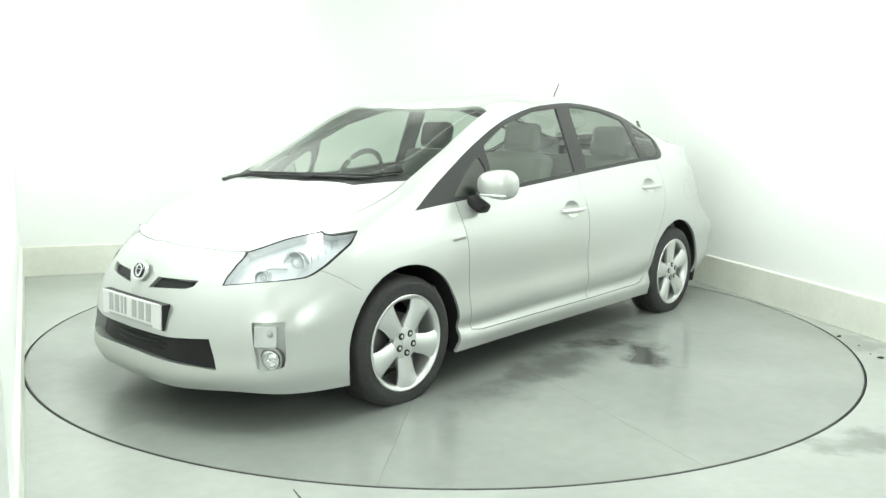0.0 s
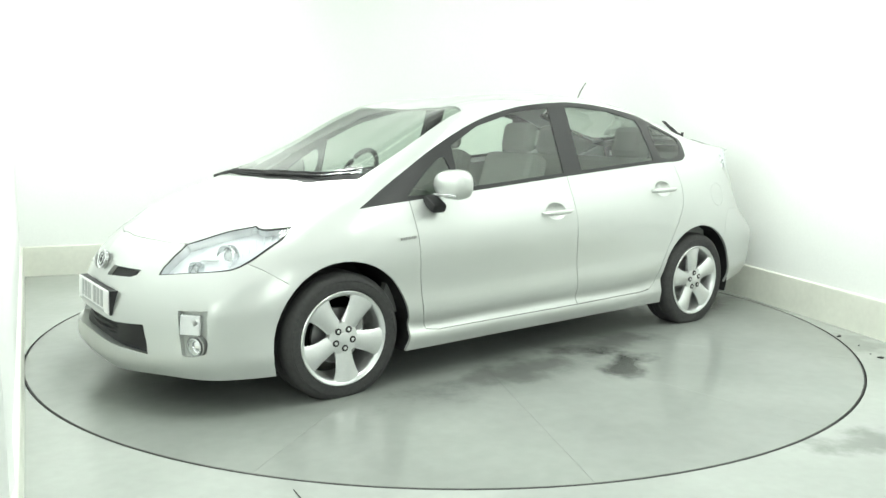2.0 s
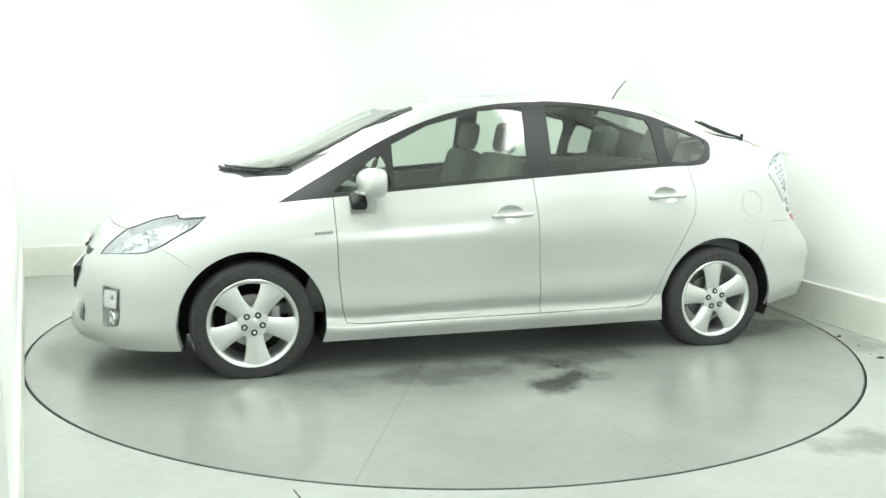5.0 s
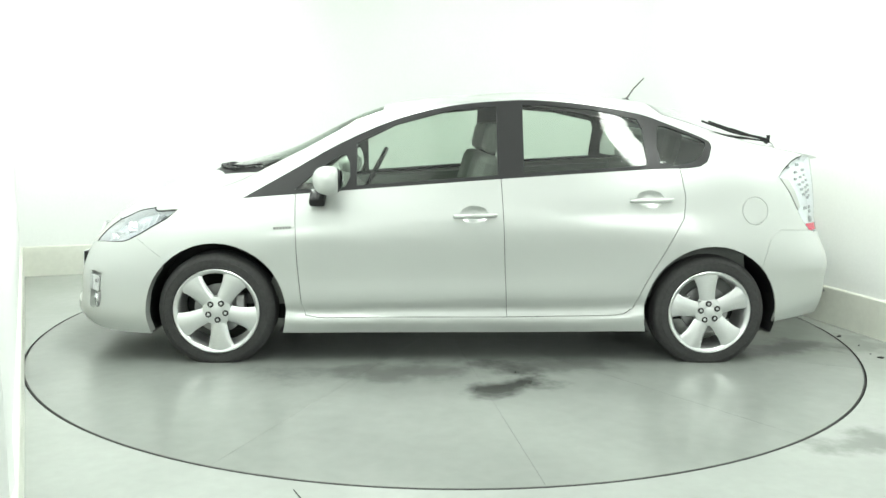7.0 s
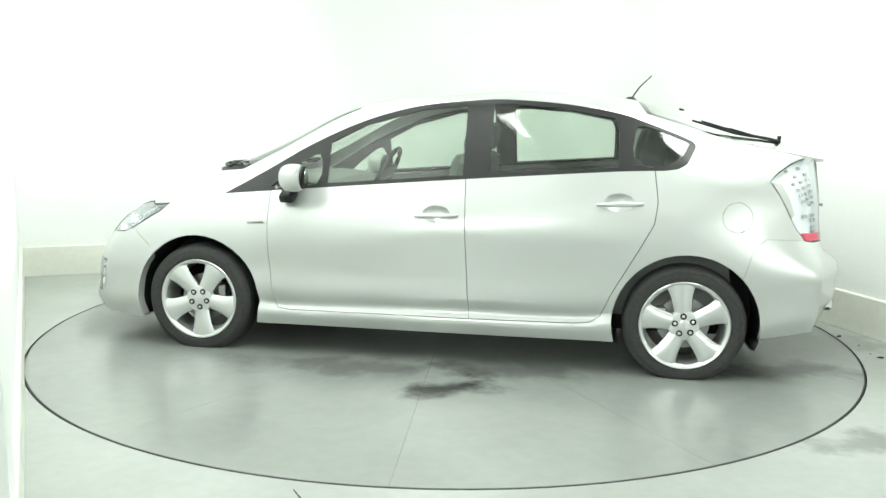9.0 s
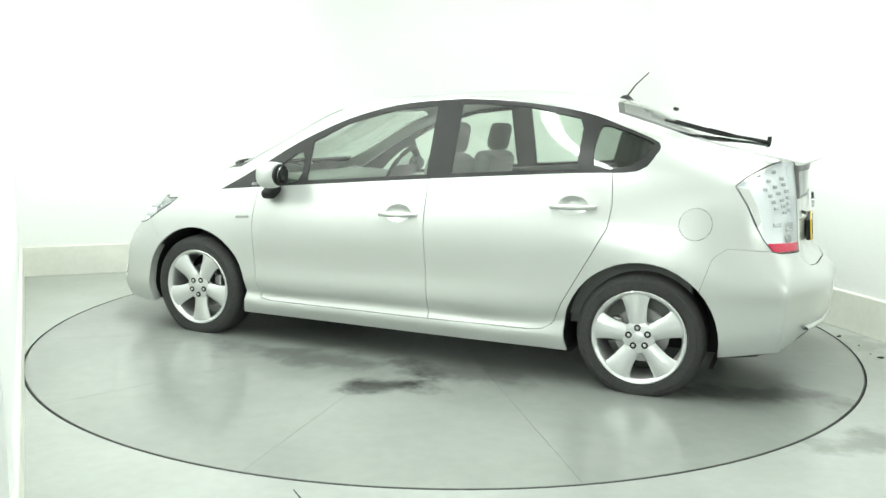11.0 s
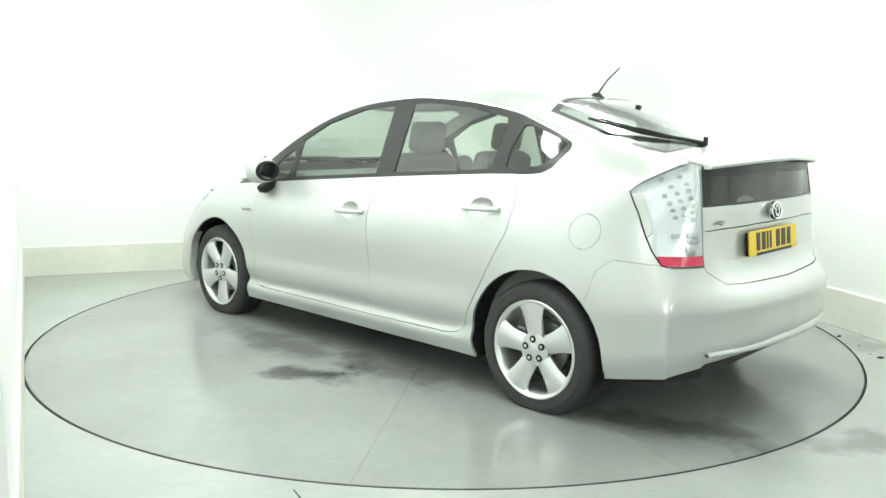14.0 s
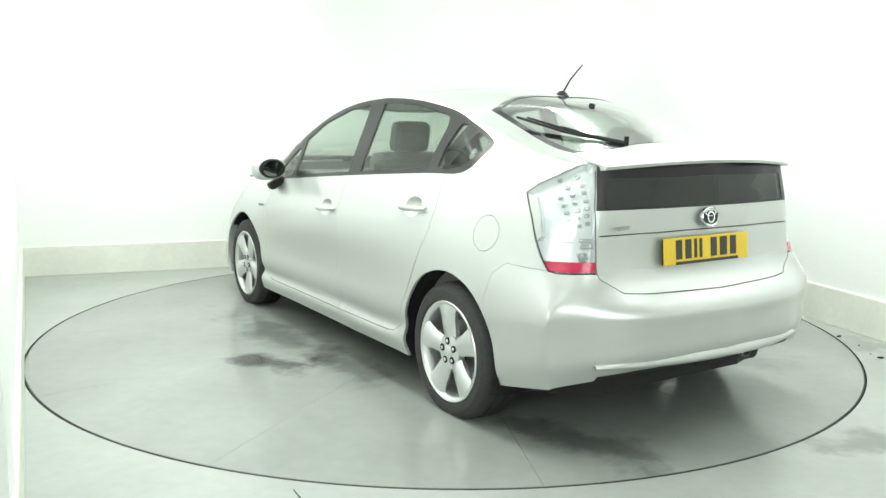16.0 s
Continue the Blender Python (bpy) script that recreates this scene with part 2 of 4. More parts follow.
def build_room():
    names = ["wall_back", "wall_right", "wall_behind", "wall_far_left", "wall_return", "wall_left"]
    for i, n in enumerate(names):
        wall_between(n, ROOM[i], ROOM[(i + 1) % 6], "plain white painted studio wall")
    # the rounded corner between the back and the right wall
    corner_at = Vector(ROOM[1])
    a = corner_at + (Vector(ROOM[0]) - corner_at).normalized() * 1.1
    b = corner_at + (Vector(ROOM[2]) - corner_at).normalized() * 1.1
    bend = [a * (1 - t) ** 2 + corner_at * 2 * t * (1 - t) + b * t * t for t in [i / 14 for i in range(15)]]
    bm = bmesh.new()
    prism(bm, [tuple(p) for p in bend] + [tuple(corner_at)], 0.0, ROOM_H - .001)
    for f in bm.faces:
        f.smooth = abs(f.normal.z) < .5
    tagged(part("wall_cove", bm, WALL, smooth=True, angle=30), "smooth rounded white studio wall corner", "wall", kind="structure")
    skirting(ROOM[0], a)
    skirting(b, ROOM[2])
    for p, q in zip(bend, bend[1:]):
        skirting(p, q)
    skirting(ROOM[5], ROOM[0])
    bm = bmesh.new()
    box(bm, (12, 14, 0.1), pose(0.8, -2.2, ROOM_H + 0.05))
    tagged(part("ceiling", bm, CEILING), "plain pale grey studio ceiling", "ceiling", kind="structure")
    # floor sheet with a round pit for the platform
    bm = bmesh.new()
    n = 160
    ring = [bm.verts.new(((TABLE_R + .006) * math.cos(2 * math.pi * k / n), (TABLE_R + .006) * math.sin(2 * math.pi * k / n), 0)) for k in range(n)]
    low = [bm.verts.new((v.co.x, v.co.y, -0.06)) for v in ring]
    outer = []
    for k in range(n):
        c, s = math.cos(2 * math.pi * k / n), math.sin(2 * math.pi * k / n)
        f = 8.0 / max(abs(c), abs(s))
        outer.append(bm.verts.new((f * c, f * s - 0.0, 0)))
    walls = []
    for k in range(n):
        j = (k + 1) % n
        bm.faces.new((ring[k], ring[j], outer[j], outer[k]))
        walls.append((k, j))
    kerb = bmesh.new()
    for k, j in walls:
        kerb.faces.new([kerb.verts.new((v.co.x, v.co.y, z)) for v, z in ((low[k], -.06), (low[j], -.06), (ring[j], -.001), (ring[k], -.001))])
    bmesh.ops.remove_doubles(kerb, verts=kerb.verts, dist=1e-5)
    bmesh.ops.delete(bm, geom=low, context="VERTS")
    tagged(part("pit_wall", kerb, DARK_GAP), "dark steel lining of the turntable pit", "floor", kind="structure")
    tagged(part("floor", bm, FLOOR), "pale green-grey painted concrete floor, smooth and lightly stained", "floor", kind="structure")
    bm = bmesh.new()
    prism(bm, [((TABLE_R + .2) * math.cos(2 * math.pi * k / 96), (TABLE_R + .2) * math.sin(2 * math.pi * k / 96)) for k in range(96)], -.12, -.061)
    tagged(part("floor_pit", bm, DARK_GAP), "dark bottom of the turntable pit", "floor", kind="structure")


build_room()


def build_table():
    bm = bmesh.new()
    lathe(bm, [(0.0, -.005), (TABLE_R - .0085, -.005), (TABLE_R - .0085, -.012), (TABLE_R, -.012), (TABLE_R, -0.05), (0.0, -0.05)], 160, pose(0, 0, 0, 90, 0, 0))
    bmesh.ops.remove_doubles(bm, verts=bm.verts, dist=1e-5)
    table = tagged(part("turntable", bm, TABLE), "pale green-grey painted round vehicle turntable set flush in the floor", "turntable")
    bm = bmesh.new()
    lathe(bm, [(TABLE_R - .007, -.012), (TABLE_R - .007, -.001), (TABLE_R, -.002), (TABLE_R, -.012)], 200, pose(0, 0, 0, 90, 0, 0), closed=True)
    part("edge_ring", bm, BLACK, table, "dark steel edge ring")
    count, half_gap = 12, .0006
    for k in range(count):
        a0, a1 = radians(-144 + 30 * k), radians(-144 + 30 * (k + 1))
        bm = bmesh.new()
        outline = []
        for r, n in ((TABLE_R - .0085, 16), (.30, 5)):
            arc = [(a0 + half_gap / r) + (a1 - a0 - 2 * half_gap / r) * i / n for i in range(n + 1)]
            pts = [(r * math.cos(a), r * math.sin(a)) for a in arc]
            outline += pts if r > 1 else pts[::-1]
        prism(bm, outline, -.0045, 0.0)
        part("plate", bm, TABLE, table)
    bm = bmesh.new()
    prism(bm, [(.298 * math.cos(2 * math.pi * i / 60), .298 * math.sin(2 * math.pi * i / 60)) for i in range(60)], -.0045, 0.0)
    part("centre_plate", bm, TABLE, table)
    return table


turntable = build_table()


def litter(x, y, size, turn):
    bm = bmesh.new()
    bmesh.ops.create_icosphere(bm, subdivisions=2, radius=1.0)
    for v in bm.verts:
        v.co *= 0.75 + 0.5 * noise.noise(v.co * 1.7 + Vector((x * 9, y * 9, 0)))
        v.co = Vector((v.co.x * size, v.co.y * size * .5, v.co.z * size * .3))
    low = min(v.co.z for v in bm.verts)
    bmesh.ops.transform(bm, matrix=pose(x, y, -low, 0, 0, turn), verts=bm.verts)
    return tagged(part("debris", bm, BLACK, smooth=True), "small dark scrap of debris on the floor beside the turntable", "debris", "debris scraps")


for spot in ((2.495, -.212, .024, 20), (2.525, -.411, .013, 60), (2.515, -.684, .026, -10), (2.50, -.60, .010, 30)):
    litter(*spot)

bm = bmesh.new()
prism(bm, [(-.534, -2.50), (-.530, -2.50), (-.463, -2.62), (-.468, -2.62)], 0.0005, 0.002)
tagged(part("floor_joint", bm, DARK_GAP), "thin dark joint in the painted floor", "joint", kind="structure")


# ---- the car: x to its tail, y to its right, z up ----
HUB_X, HUB_Z, TYRE_R, ARCH_R = 1.35, 0.288, 0.314, 0.372
car = new("car")
car.empty_display_size = 0.2
tagged(car, "pale silver five-door hatchback car parked on the turntable", "car")

# control lines of the left half, from the nose's middle round the flank to the tail's middle
SILL = [(-2.265, 0, .168), (-2.238, -.33, .168), (-2.13, -.57, .178), (-1.978, -.745, .17), (-1.72, -.835, .165), (-1.35, -.84, .17), (-.95, -.84, .17), (-.4, -.83, .17),
        (.2, -.83, .172), (.8, -.835, .178), (1.35, -.84, .19), (1.72, -.82, .232), (1.975, -.775, .276), (1.988, -.758, .285), (2.10, -.45, .322), (2.14, 0, .335)]
LOW = [(-2.292, 0, .214), (-2.266, -.33, .216), (-2.158, -.582, .232), (-2.0, -.765, .25), (-1.74, -.855, .26), (-1.35, -.862, .27), (-.95, -.862, .245), (-.4, -.855, .245),
       (.2, -.855, .248), (.8, -.86, .255), (1.35, -.862, .28), (1.74, -.845, .31), (1.988, -.808, .365), (2.002, -.785, .37), (2.16, -.45, .405), (2.205, 0, .415)]
MID = [(-2.245, 0, .44), (-2.232, -.33, .44), (-2.125, -.582, .45), (-1.982, -.752, .46), (-1.76, -.84, .47), (-1.35, -.865, .5), (-.95, -.85, .48), (-.4, -.845, .48),
       (.2, -.845, .5), (.8, -.855, .52), (1.35, -.87, .53), (1.75, -.85, .54), (1.998, -.822, .55), (2.014, -.800, .56), (2.17, -.45, .57), (2.215, 0, .575)]
SIDE = [(-2.20, 0, .63), (-2.15, -.33, .62), (-2.06, -.52, .63), (-1.93, -.69, .64), (-1.73, -.79, .67), (-1.35, -.845, .70), (-.95, -.85, .72), (-.4, -.852, .74),
        (.2, -.852, .77), (.8, -.85, .80), (1.35, -.84, .82), (1.72, -.80, .80), (1.935, -.745, .74), (2.0, -.68, .735), (2.058, -.42, .70), (2.085, 0, .69)]
BELT = [(-2.14, 0, .72), (-2.06, -.33, .71), (-1.95, -.52, .735), (-1.83, -.62, .785), (-1.66, -.69, .83), (-1.32, -.74, .895), (-.95, -.765, .92), (-.4, -.765, .965),
        (.2, -.765, 1.01), (.8, -.755, 1.055), (1.32, -.735, 1.09), (1.68, -.71, 1.08), (1.885, -.665, 1.04), (1.985, -.61, 1.01), (2.035, -.40, .97), (2.055, 0, .96)]
RAIL = [(-2.05, 0, .775), (-1.97, -.3, .775), (-1.83, -.44, .81), (-1.70, -.52, .86), (-1.5, -.58, .925), (-1.22, -.66, .985), (-.92, -.685, 1.08), (-.40, -.625, 1.335),
        (.2, -.59, 1.443), (.8, -.57, 1.413), (1.32, -.585, 1.275), (1.66, -.60, 1.185), (1.85, -.602, 1.157), (1.955, -.592, 1.145), (2.025, -.40, 1.145), (2.05, 0, 1.14)]
RIDGE = [(-2.0, 0, .80), (-1.94, 0, .83), (-1.84, 0, .885), (-1.74, 0, .928), (-1.62, 0, .97), (-1.49, 0, 1.015), (-1.05, 0, 1.14), (-.5, 0, 1.365),
         (.2, 0, 1.488), (.8, 0, 1.487), (1.3, 0, 1.41), (1.65, 0, 1.31), (1.78, 0, 1.27), (1.87, 0, 1.238), (1.98, 0, 1.20), (2.08, 0, 1.165)]


def spline(pts, steps, flat_end=False, crease=0):
    """A smooth line through points, chord by chord (monotone in each coordinate)."""
    P = np.array(pts, float)
    d = np.linalg.norm(np.diff(P, axis=0), axis=1)
    d = np.maximum(d, 1e-4)
    s = np.diff(P, axis=0) / d[:, None]
    m = np.zeros_like(P)
    m[0], m[-1] = s[0], s[-1]
    for i in range(1, len(P) - 1):
        m[i] = (s[i - 1] * d[i] + s[i] * d[i - 1]) / (d[i] + d[i - 1])
    if crease:
        m[crease], m[crease + 1] = s[crease - 1], s[crease + 1]
    if flat_end:
        m[-1] = (0, m[-1][1], 0)
    out = []
    for i in range(len(P) - 1):
        for k in range(steps[i]):
            t = k / steps[i]
            h = d[i]
            out.append((2 * t ** 3 - 3 * t ** 2 + 1) * P[i] + (t ** 3 - 2 * t ** 2 + t) * h * m[i] + (3 * t ** 2 - 2 * t ** 3) * P[i + 1] + (t ** 3 - t ** 2) * h * m[i + 1])
    out.append(P[-1])
    return np.array(out)


U_STEPS = [8, 7, 7, 8, 10, 10, 12, 12, 12, 12, 9, 7, 3, 9, 8]
V_STEPS = [3, 3, 2, 5, 5, 6, 7, 2, 2, 6, 6]


def body_grid():
    tuck, swell = [], []
    for (a, b, c), (d, e, f) in zip(LOW, MID):
        k = 0.35 if -1.0 < a < 1.0 else 0.45
        deep = 0.022 if -1.0 < a < 1.0 else 0.0
        tuck.append((a + (d - a) * k, b + (e - b) * k + deep, c + (f - c) * k * (0.62 if deep else 1)))
        swell.append((a + (d - a) * .6, b + (e - b) * .6 + deep * .15, c + (f - c) * (.38 if deep else .65)))
    edge, half = [], []
    for (a, b, c), (d, e, f) in zip(RAIL, RIDGE):
        half.append((d + (a - d) * 0.28, b * 0.52, f + (c - f) * (0.30 if d > 1.6 else 0.16)))
        edge.append(tuple(p + (q - p) * 0.12 for p, q in zip((a, b, c), half[-1])))
    # the screen pillars
    edge[5], half[5] = (-1.175, -.638, 1.018), (-1.415, -.36, 1.016)
    edge[6], half[6] = (-.93, -.628, 1.135), (-1.02, -.33, 1.146)
    edge[7], half[7] = (-.44, -.592, 1.372), (-.485, -.31, 1.378)
    lines = [spline(c, U_STEPS, crease=12) for c in (SILL, LOW, tuck, swell, MID)] + [spline(c, U_STEPS) for c in (SIDE, BELT, RAIL, edge, half, RIDGE)]
    for ln in lines:
        ln[0][1] = ln[-1][1] = 0.0
    rows = []
    for u in range(len(lines[0])):
        q = [ln[u] for ln in lines]
        belt, rail = q[6], q[7]
        rows.append(spline(q[:7] + [rail + (belt - rail) * 0.10] + q[7:], V_STEPS, flat_end=True))
    return np.array(rows)


def knife(bm, outline, ax, keep):
    """Cuts the mesh along a closed outline seen along the third axis."""
    a, b = ax
    for i in range(len(outline)):
        p, q = np.array(outline[i]), np.array(outline[(i + 1) % len(outline)])
        length = np.hypot(*(q - p))
        if length < 1e-5:
            continue
        mid = (p + q) / 2
        reach = length / 2 + 0.13
        lo, hi = np.minimum(p, q) - 1e-4, np.maximum(p, q) + 1e-4
        faces = []
        for f in bm.faces:
            c = f.verts[0].co
            if abs(c[a] - mid[0]) > reach or abs(c[b] - mid[1]) > reach:
                continue
            xs = [v.co[a] for v in f.verts]
            ys = [v.co[b] for v in f.verts]
            if max(xs) < lo[0] or min(xs) > hi[0] or max(ys) < lo[1] or min(ys) > hi[1] or not keep(f.calc_center_median()):
                continue
            faces.append(f)
        if not faces:
            continue
        co, no = [0, 0, 0], [0, 0, 0]
        co[a], co[b] = p
        no[a], no[b] = -(q - p)[1], (q - p)[0]
        geom = list(faces) + list({e for f in faces for e in f.edges}) + list({v for f in faces for v in f.verts})
        bmesh.ops.bisect_plane(bm, geom=geom, dist=2e-5, plane_co=co, plane_no=no)


def circle(x, z, r, n=28, a0=0.0, a1=360.0):
    return [(x + r * math.cos(radians(a0 + (a1 - a0) * k / n)), z + r * math.sin(radians(a0 + (a1 - a0) * k / n))) for k in range(n)]


XZ, XY, YZ = (0, 2), (0, 1), (1, 2)


def flank(c):
    return c.y < -0.40


def window_side(c):
    return c.y < (-0.69 if c.x < -0.88 else -0.50)


def top(c):
    return c.z > 0.70


def nose(c):
    return c.x < -1.55


def tail(c):
    return c.x > 1.45


GAP = 0.0036
# panels seen from the side, from above, from the nose and from the tail: (name, outline, axes, keep)
WINDOW_BAND = rounded([(-1.215, .892), (-.82, .927), (.2, 1.011), (.98, 1.068), (1.285, 1.086), (1.365, 1.17), (1.375, 1.212), (1.33, 1.245), (1.157, 1.311), (.981, 1.37),
                       (.683, 1.418), (.404, 1.438), (.219, 1.434), (-.087, 1.402), (-.392, 1.322), (-.696, 1.188), (-.941, 1.048)], 3, (0,))
FRONT_PANE = [(-.60, .968), (.165, 1.03), (.165, 1.402), (-.087, 1.377), (-.392, 1.295), (-.60, 1.19)]
QUARTER_PANE = [(-.93, .942), (-.66, .962), (-.66, 1.13), (-.80, 1.05)]
REAR_PANE = [(.31, 1.042), (.985, 1.09), (.985, 1.29), (.96, 1.342), (.70, 1.392), (.42, 1.412), (.31, 1.41)]
TAIL_PANE = [(1.07, 1.105), (1.25, 1.112), (1.342, 1.20), (1.318, 1.235), (1.157, 1.292), (1.10, 1.305), (1.07, 1.28)]
SCREEN_BASE = [(-1.49, .01), (-1.462, -.25), (-1.36, -.485), (-1.155, -.642)]
SCREEN = SCREEN_BASE + [(-.80, -.612), (-.46, -.582), (-.432, -.3), (-.43, .01)]
HATCH_GLASS = rounded([(1.10, .01), (1.09, -.30), (1.13, -.47), (1.40, -.50), (1.80, -.515), (1.86, -.40), (1.88, .01)], 3, (0, 2, 6))
DOOR_FRONT = [(-.93, .935), (-.925, .80), (-.915, .55), (-.895, .34), (-.872, .268), (-.80, .258), (.223, .262), (.20, .65), (.183, 1.013)]
DOOR_REAR = [(.183, 1.013), (.20, .65), (.223, .262), (.79, .272), (.87, .283), (.92, .315), (.968, .43), (1.10, .67), (1.175, .81), (1.19, .92), (1.17, 1.082)]


def build_body():
    grid = body_grid()
    nu, nv = grid.shape[:2]
    bm = bmesh.new()
    vs = [[bm.verts.new(grid[i, j]) for j in range(nv)] for i in range(nu)]
    for i in range(nu - 1):
        for j in range(nv - 1):
            bm.faces.new((vs[i][j], vs[i][j + 1], vs[i + 1][j + 1], vs[i + 1][j]))
    bmesh.ops.remove_doubles(bm, verts=bm.verts, dist=1e-4)
    bmesh.ops.recalc_face_normals(bm, faces=bm.faces)
    f = max(bm.faces, key=lambda f: f.calc_center_median().z)
    if f.normal.z < 0:
        bmesh.ops.reverse_faces(bm, faces=bm.faces)
    specs = BODY_CUTS()
    tag = bm.faces.layers.int.new("panel")
    for k, (name, outline, ax, keep) in enumerate(specs):
        knife(bm, outline, ax, keep)
    bm.normal_update()
    for v in bm.verts:
        if abs(v.co.y) < 1e-4:
            v.co.y = 0.0
    for f in bm.faces:
        c = f.calc_center_median()
        for k, (name, outline, ax, keep) in enumerate(specs):
            if keep(c) and inside(outline, c[ax[0]], c[ax[1]]):
                f[tag] = k + 1
                break
    out = {}
    for f in bm.faces:
        name = specs[f[tag] - 1][0] if f[tag] else "body_shell"
        out.setdefault(name, []).append(f)
    panels = {}
    for name, faces in out.items():
        index, verts, normals, quads = {}, [], [], []
        for f in faces:
            row = []
            for v in f.verts:
                key = (round(v.co.x, 6), round(v.co.y, 6), round(v.co.z, 6))
                if key not in index:
                    index[key] = len(verts)
                    verts.append(v.co.copy())
                    n = v.normal.copy()
                    if v.co.y == 0.0:
                        n.y = 0.0
                        n.normalize()
                    normals.append(n)
                row.append(index[key])
            quads.append(row)
        panels[name] = (verts, normals, quads)
    bm.free()
    return panels


def shell(verts, normals, quads, sides, rim=0.012, inset=0.0):
    """The panel on the left, the right or both, with its edges turned inwards."""
    V, N, Q = [], [], []
    for side in sides:
        base = len(V)
        for v, n in zip(verts, normals):
            V.append(Vector((v.x, v.y * side, v.z)) - Vector((n.x, n.y * side, n.z)) * inset)
            N.append(Vector((n.x, n.y * side, n.z)))
        edges = {}
        for q in quads:
            r = q if side == 1 else q[::-1]
            Q.append([base + i for i in r])
            for i in range(len(r)):
                a, b = r[i], r[(i + 1) % len(r)]
                edges[(a, b)] = edges.get((a, b), 0) + 1
        if rim:
            for a, b in list(edges):
                if (b, a) in edges or (verts[a].y == 0 and verts[b].y == 0):
                    continue
                pa, pb = V[base + a], V[base + b]
                na, nb = N[base + a], N[base + b]
                k = len(V)
                qa, qb = pa - na * rim, pb - nb * rim
                V += [pa, pb, qb, qa]
                w = (pb - pa).cross(na)
                if w.length < 1e-9:
                    w = na.copy()
                w.normalize()
                N += [w, w, w, w]
                Q.append([k + 1, k, k + 3, k + 2])
    return V, Q, N


HEADLIGHT = [(-2.095, .614), (-2.071, .646), (-2.021, .695), (-1.957, .744), (-1.89, .79), (-1.825, .83), (-1.756, .85), (-1.712, .85), (-1.70, .818),
             (-1.676, .812), (-1.564, .823), (-1.623, .78), (-1.691, .742), (-1.768, .696), (-1.823, .667), (-1.859, .653), (-1.937, .642), (-2.016, .631)]
TAILGATE = [(.01, 1.30), (-.545, 1.30), (-.575, 1.13), (-.592, .99), (-.598, .735), (-.59, .712), (-.534, .679), (-.499, .655), (-.40, .648), (-.1, .643), (.01, .642)]
TAIL_LAMP = [(1.745, 1.035), (1.783, 1.071), (1.859, 1.119), (1.95, 1.16), (2.15, 1.16), (2.15, .733), (1.963, .736), (1.927, .743), (1.881, .80), (1.844, .863), (1.803, .949)]
BONNET_EDGE = [(-2.085, .01), (-2.078, -.09), (-2.048, -.218), (-2.002, -.368), (-1.955, -.47), (-1.87, -.535), (-1.78, -.612), (-1.719, -.652), (-1.608, -.666), (-1.433, -.663), (-1.282, -.656), (-1.165, -.645)]
FUEL = (1.583, .853)
HANDLES = [(.035, .822), (.995, .912)]


def grow(poly, w):
    """The outline moved outwards by about w."""
    c = np.mean(np.array(poly), axis=0)
    out = []
    n = len(poly)
    area = sum(poly[i][0] * poly[(i + 1) % n][1] - poly[(i + 1) % n][0] * poly[i][1] for i in range(n))
    sg = 1 if area > 0 else -1
    for i in range(n):
        d = np.array(poly[(i + 1) % n]) - np.array(poly[i - 1])
        d = d / (np.hypot(*d) + 1e-9)
        out.append((poly[i][0] + sg * d[1] * w, poly[i][1] - sg * d[0] * w))
    return out


def ellipse(x, z, rx, rz, n=20):
    return [(x + rx * math.cos(2 * math.pi * k / n), z + rz * math.sin(2 * math.pi * k / n)) for k in range(n)]


def corner(c):
    return c.x > 1.7 and c.y < -0.30


def hatch_zone(c):
    return c.x > 1.72


def bonnet_zone(c):
    return c.z > 0.68 and c.x < -1.0


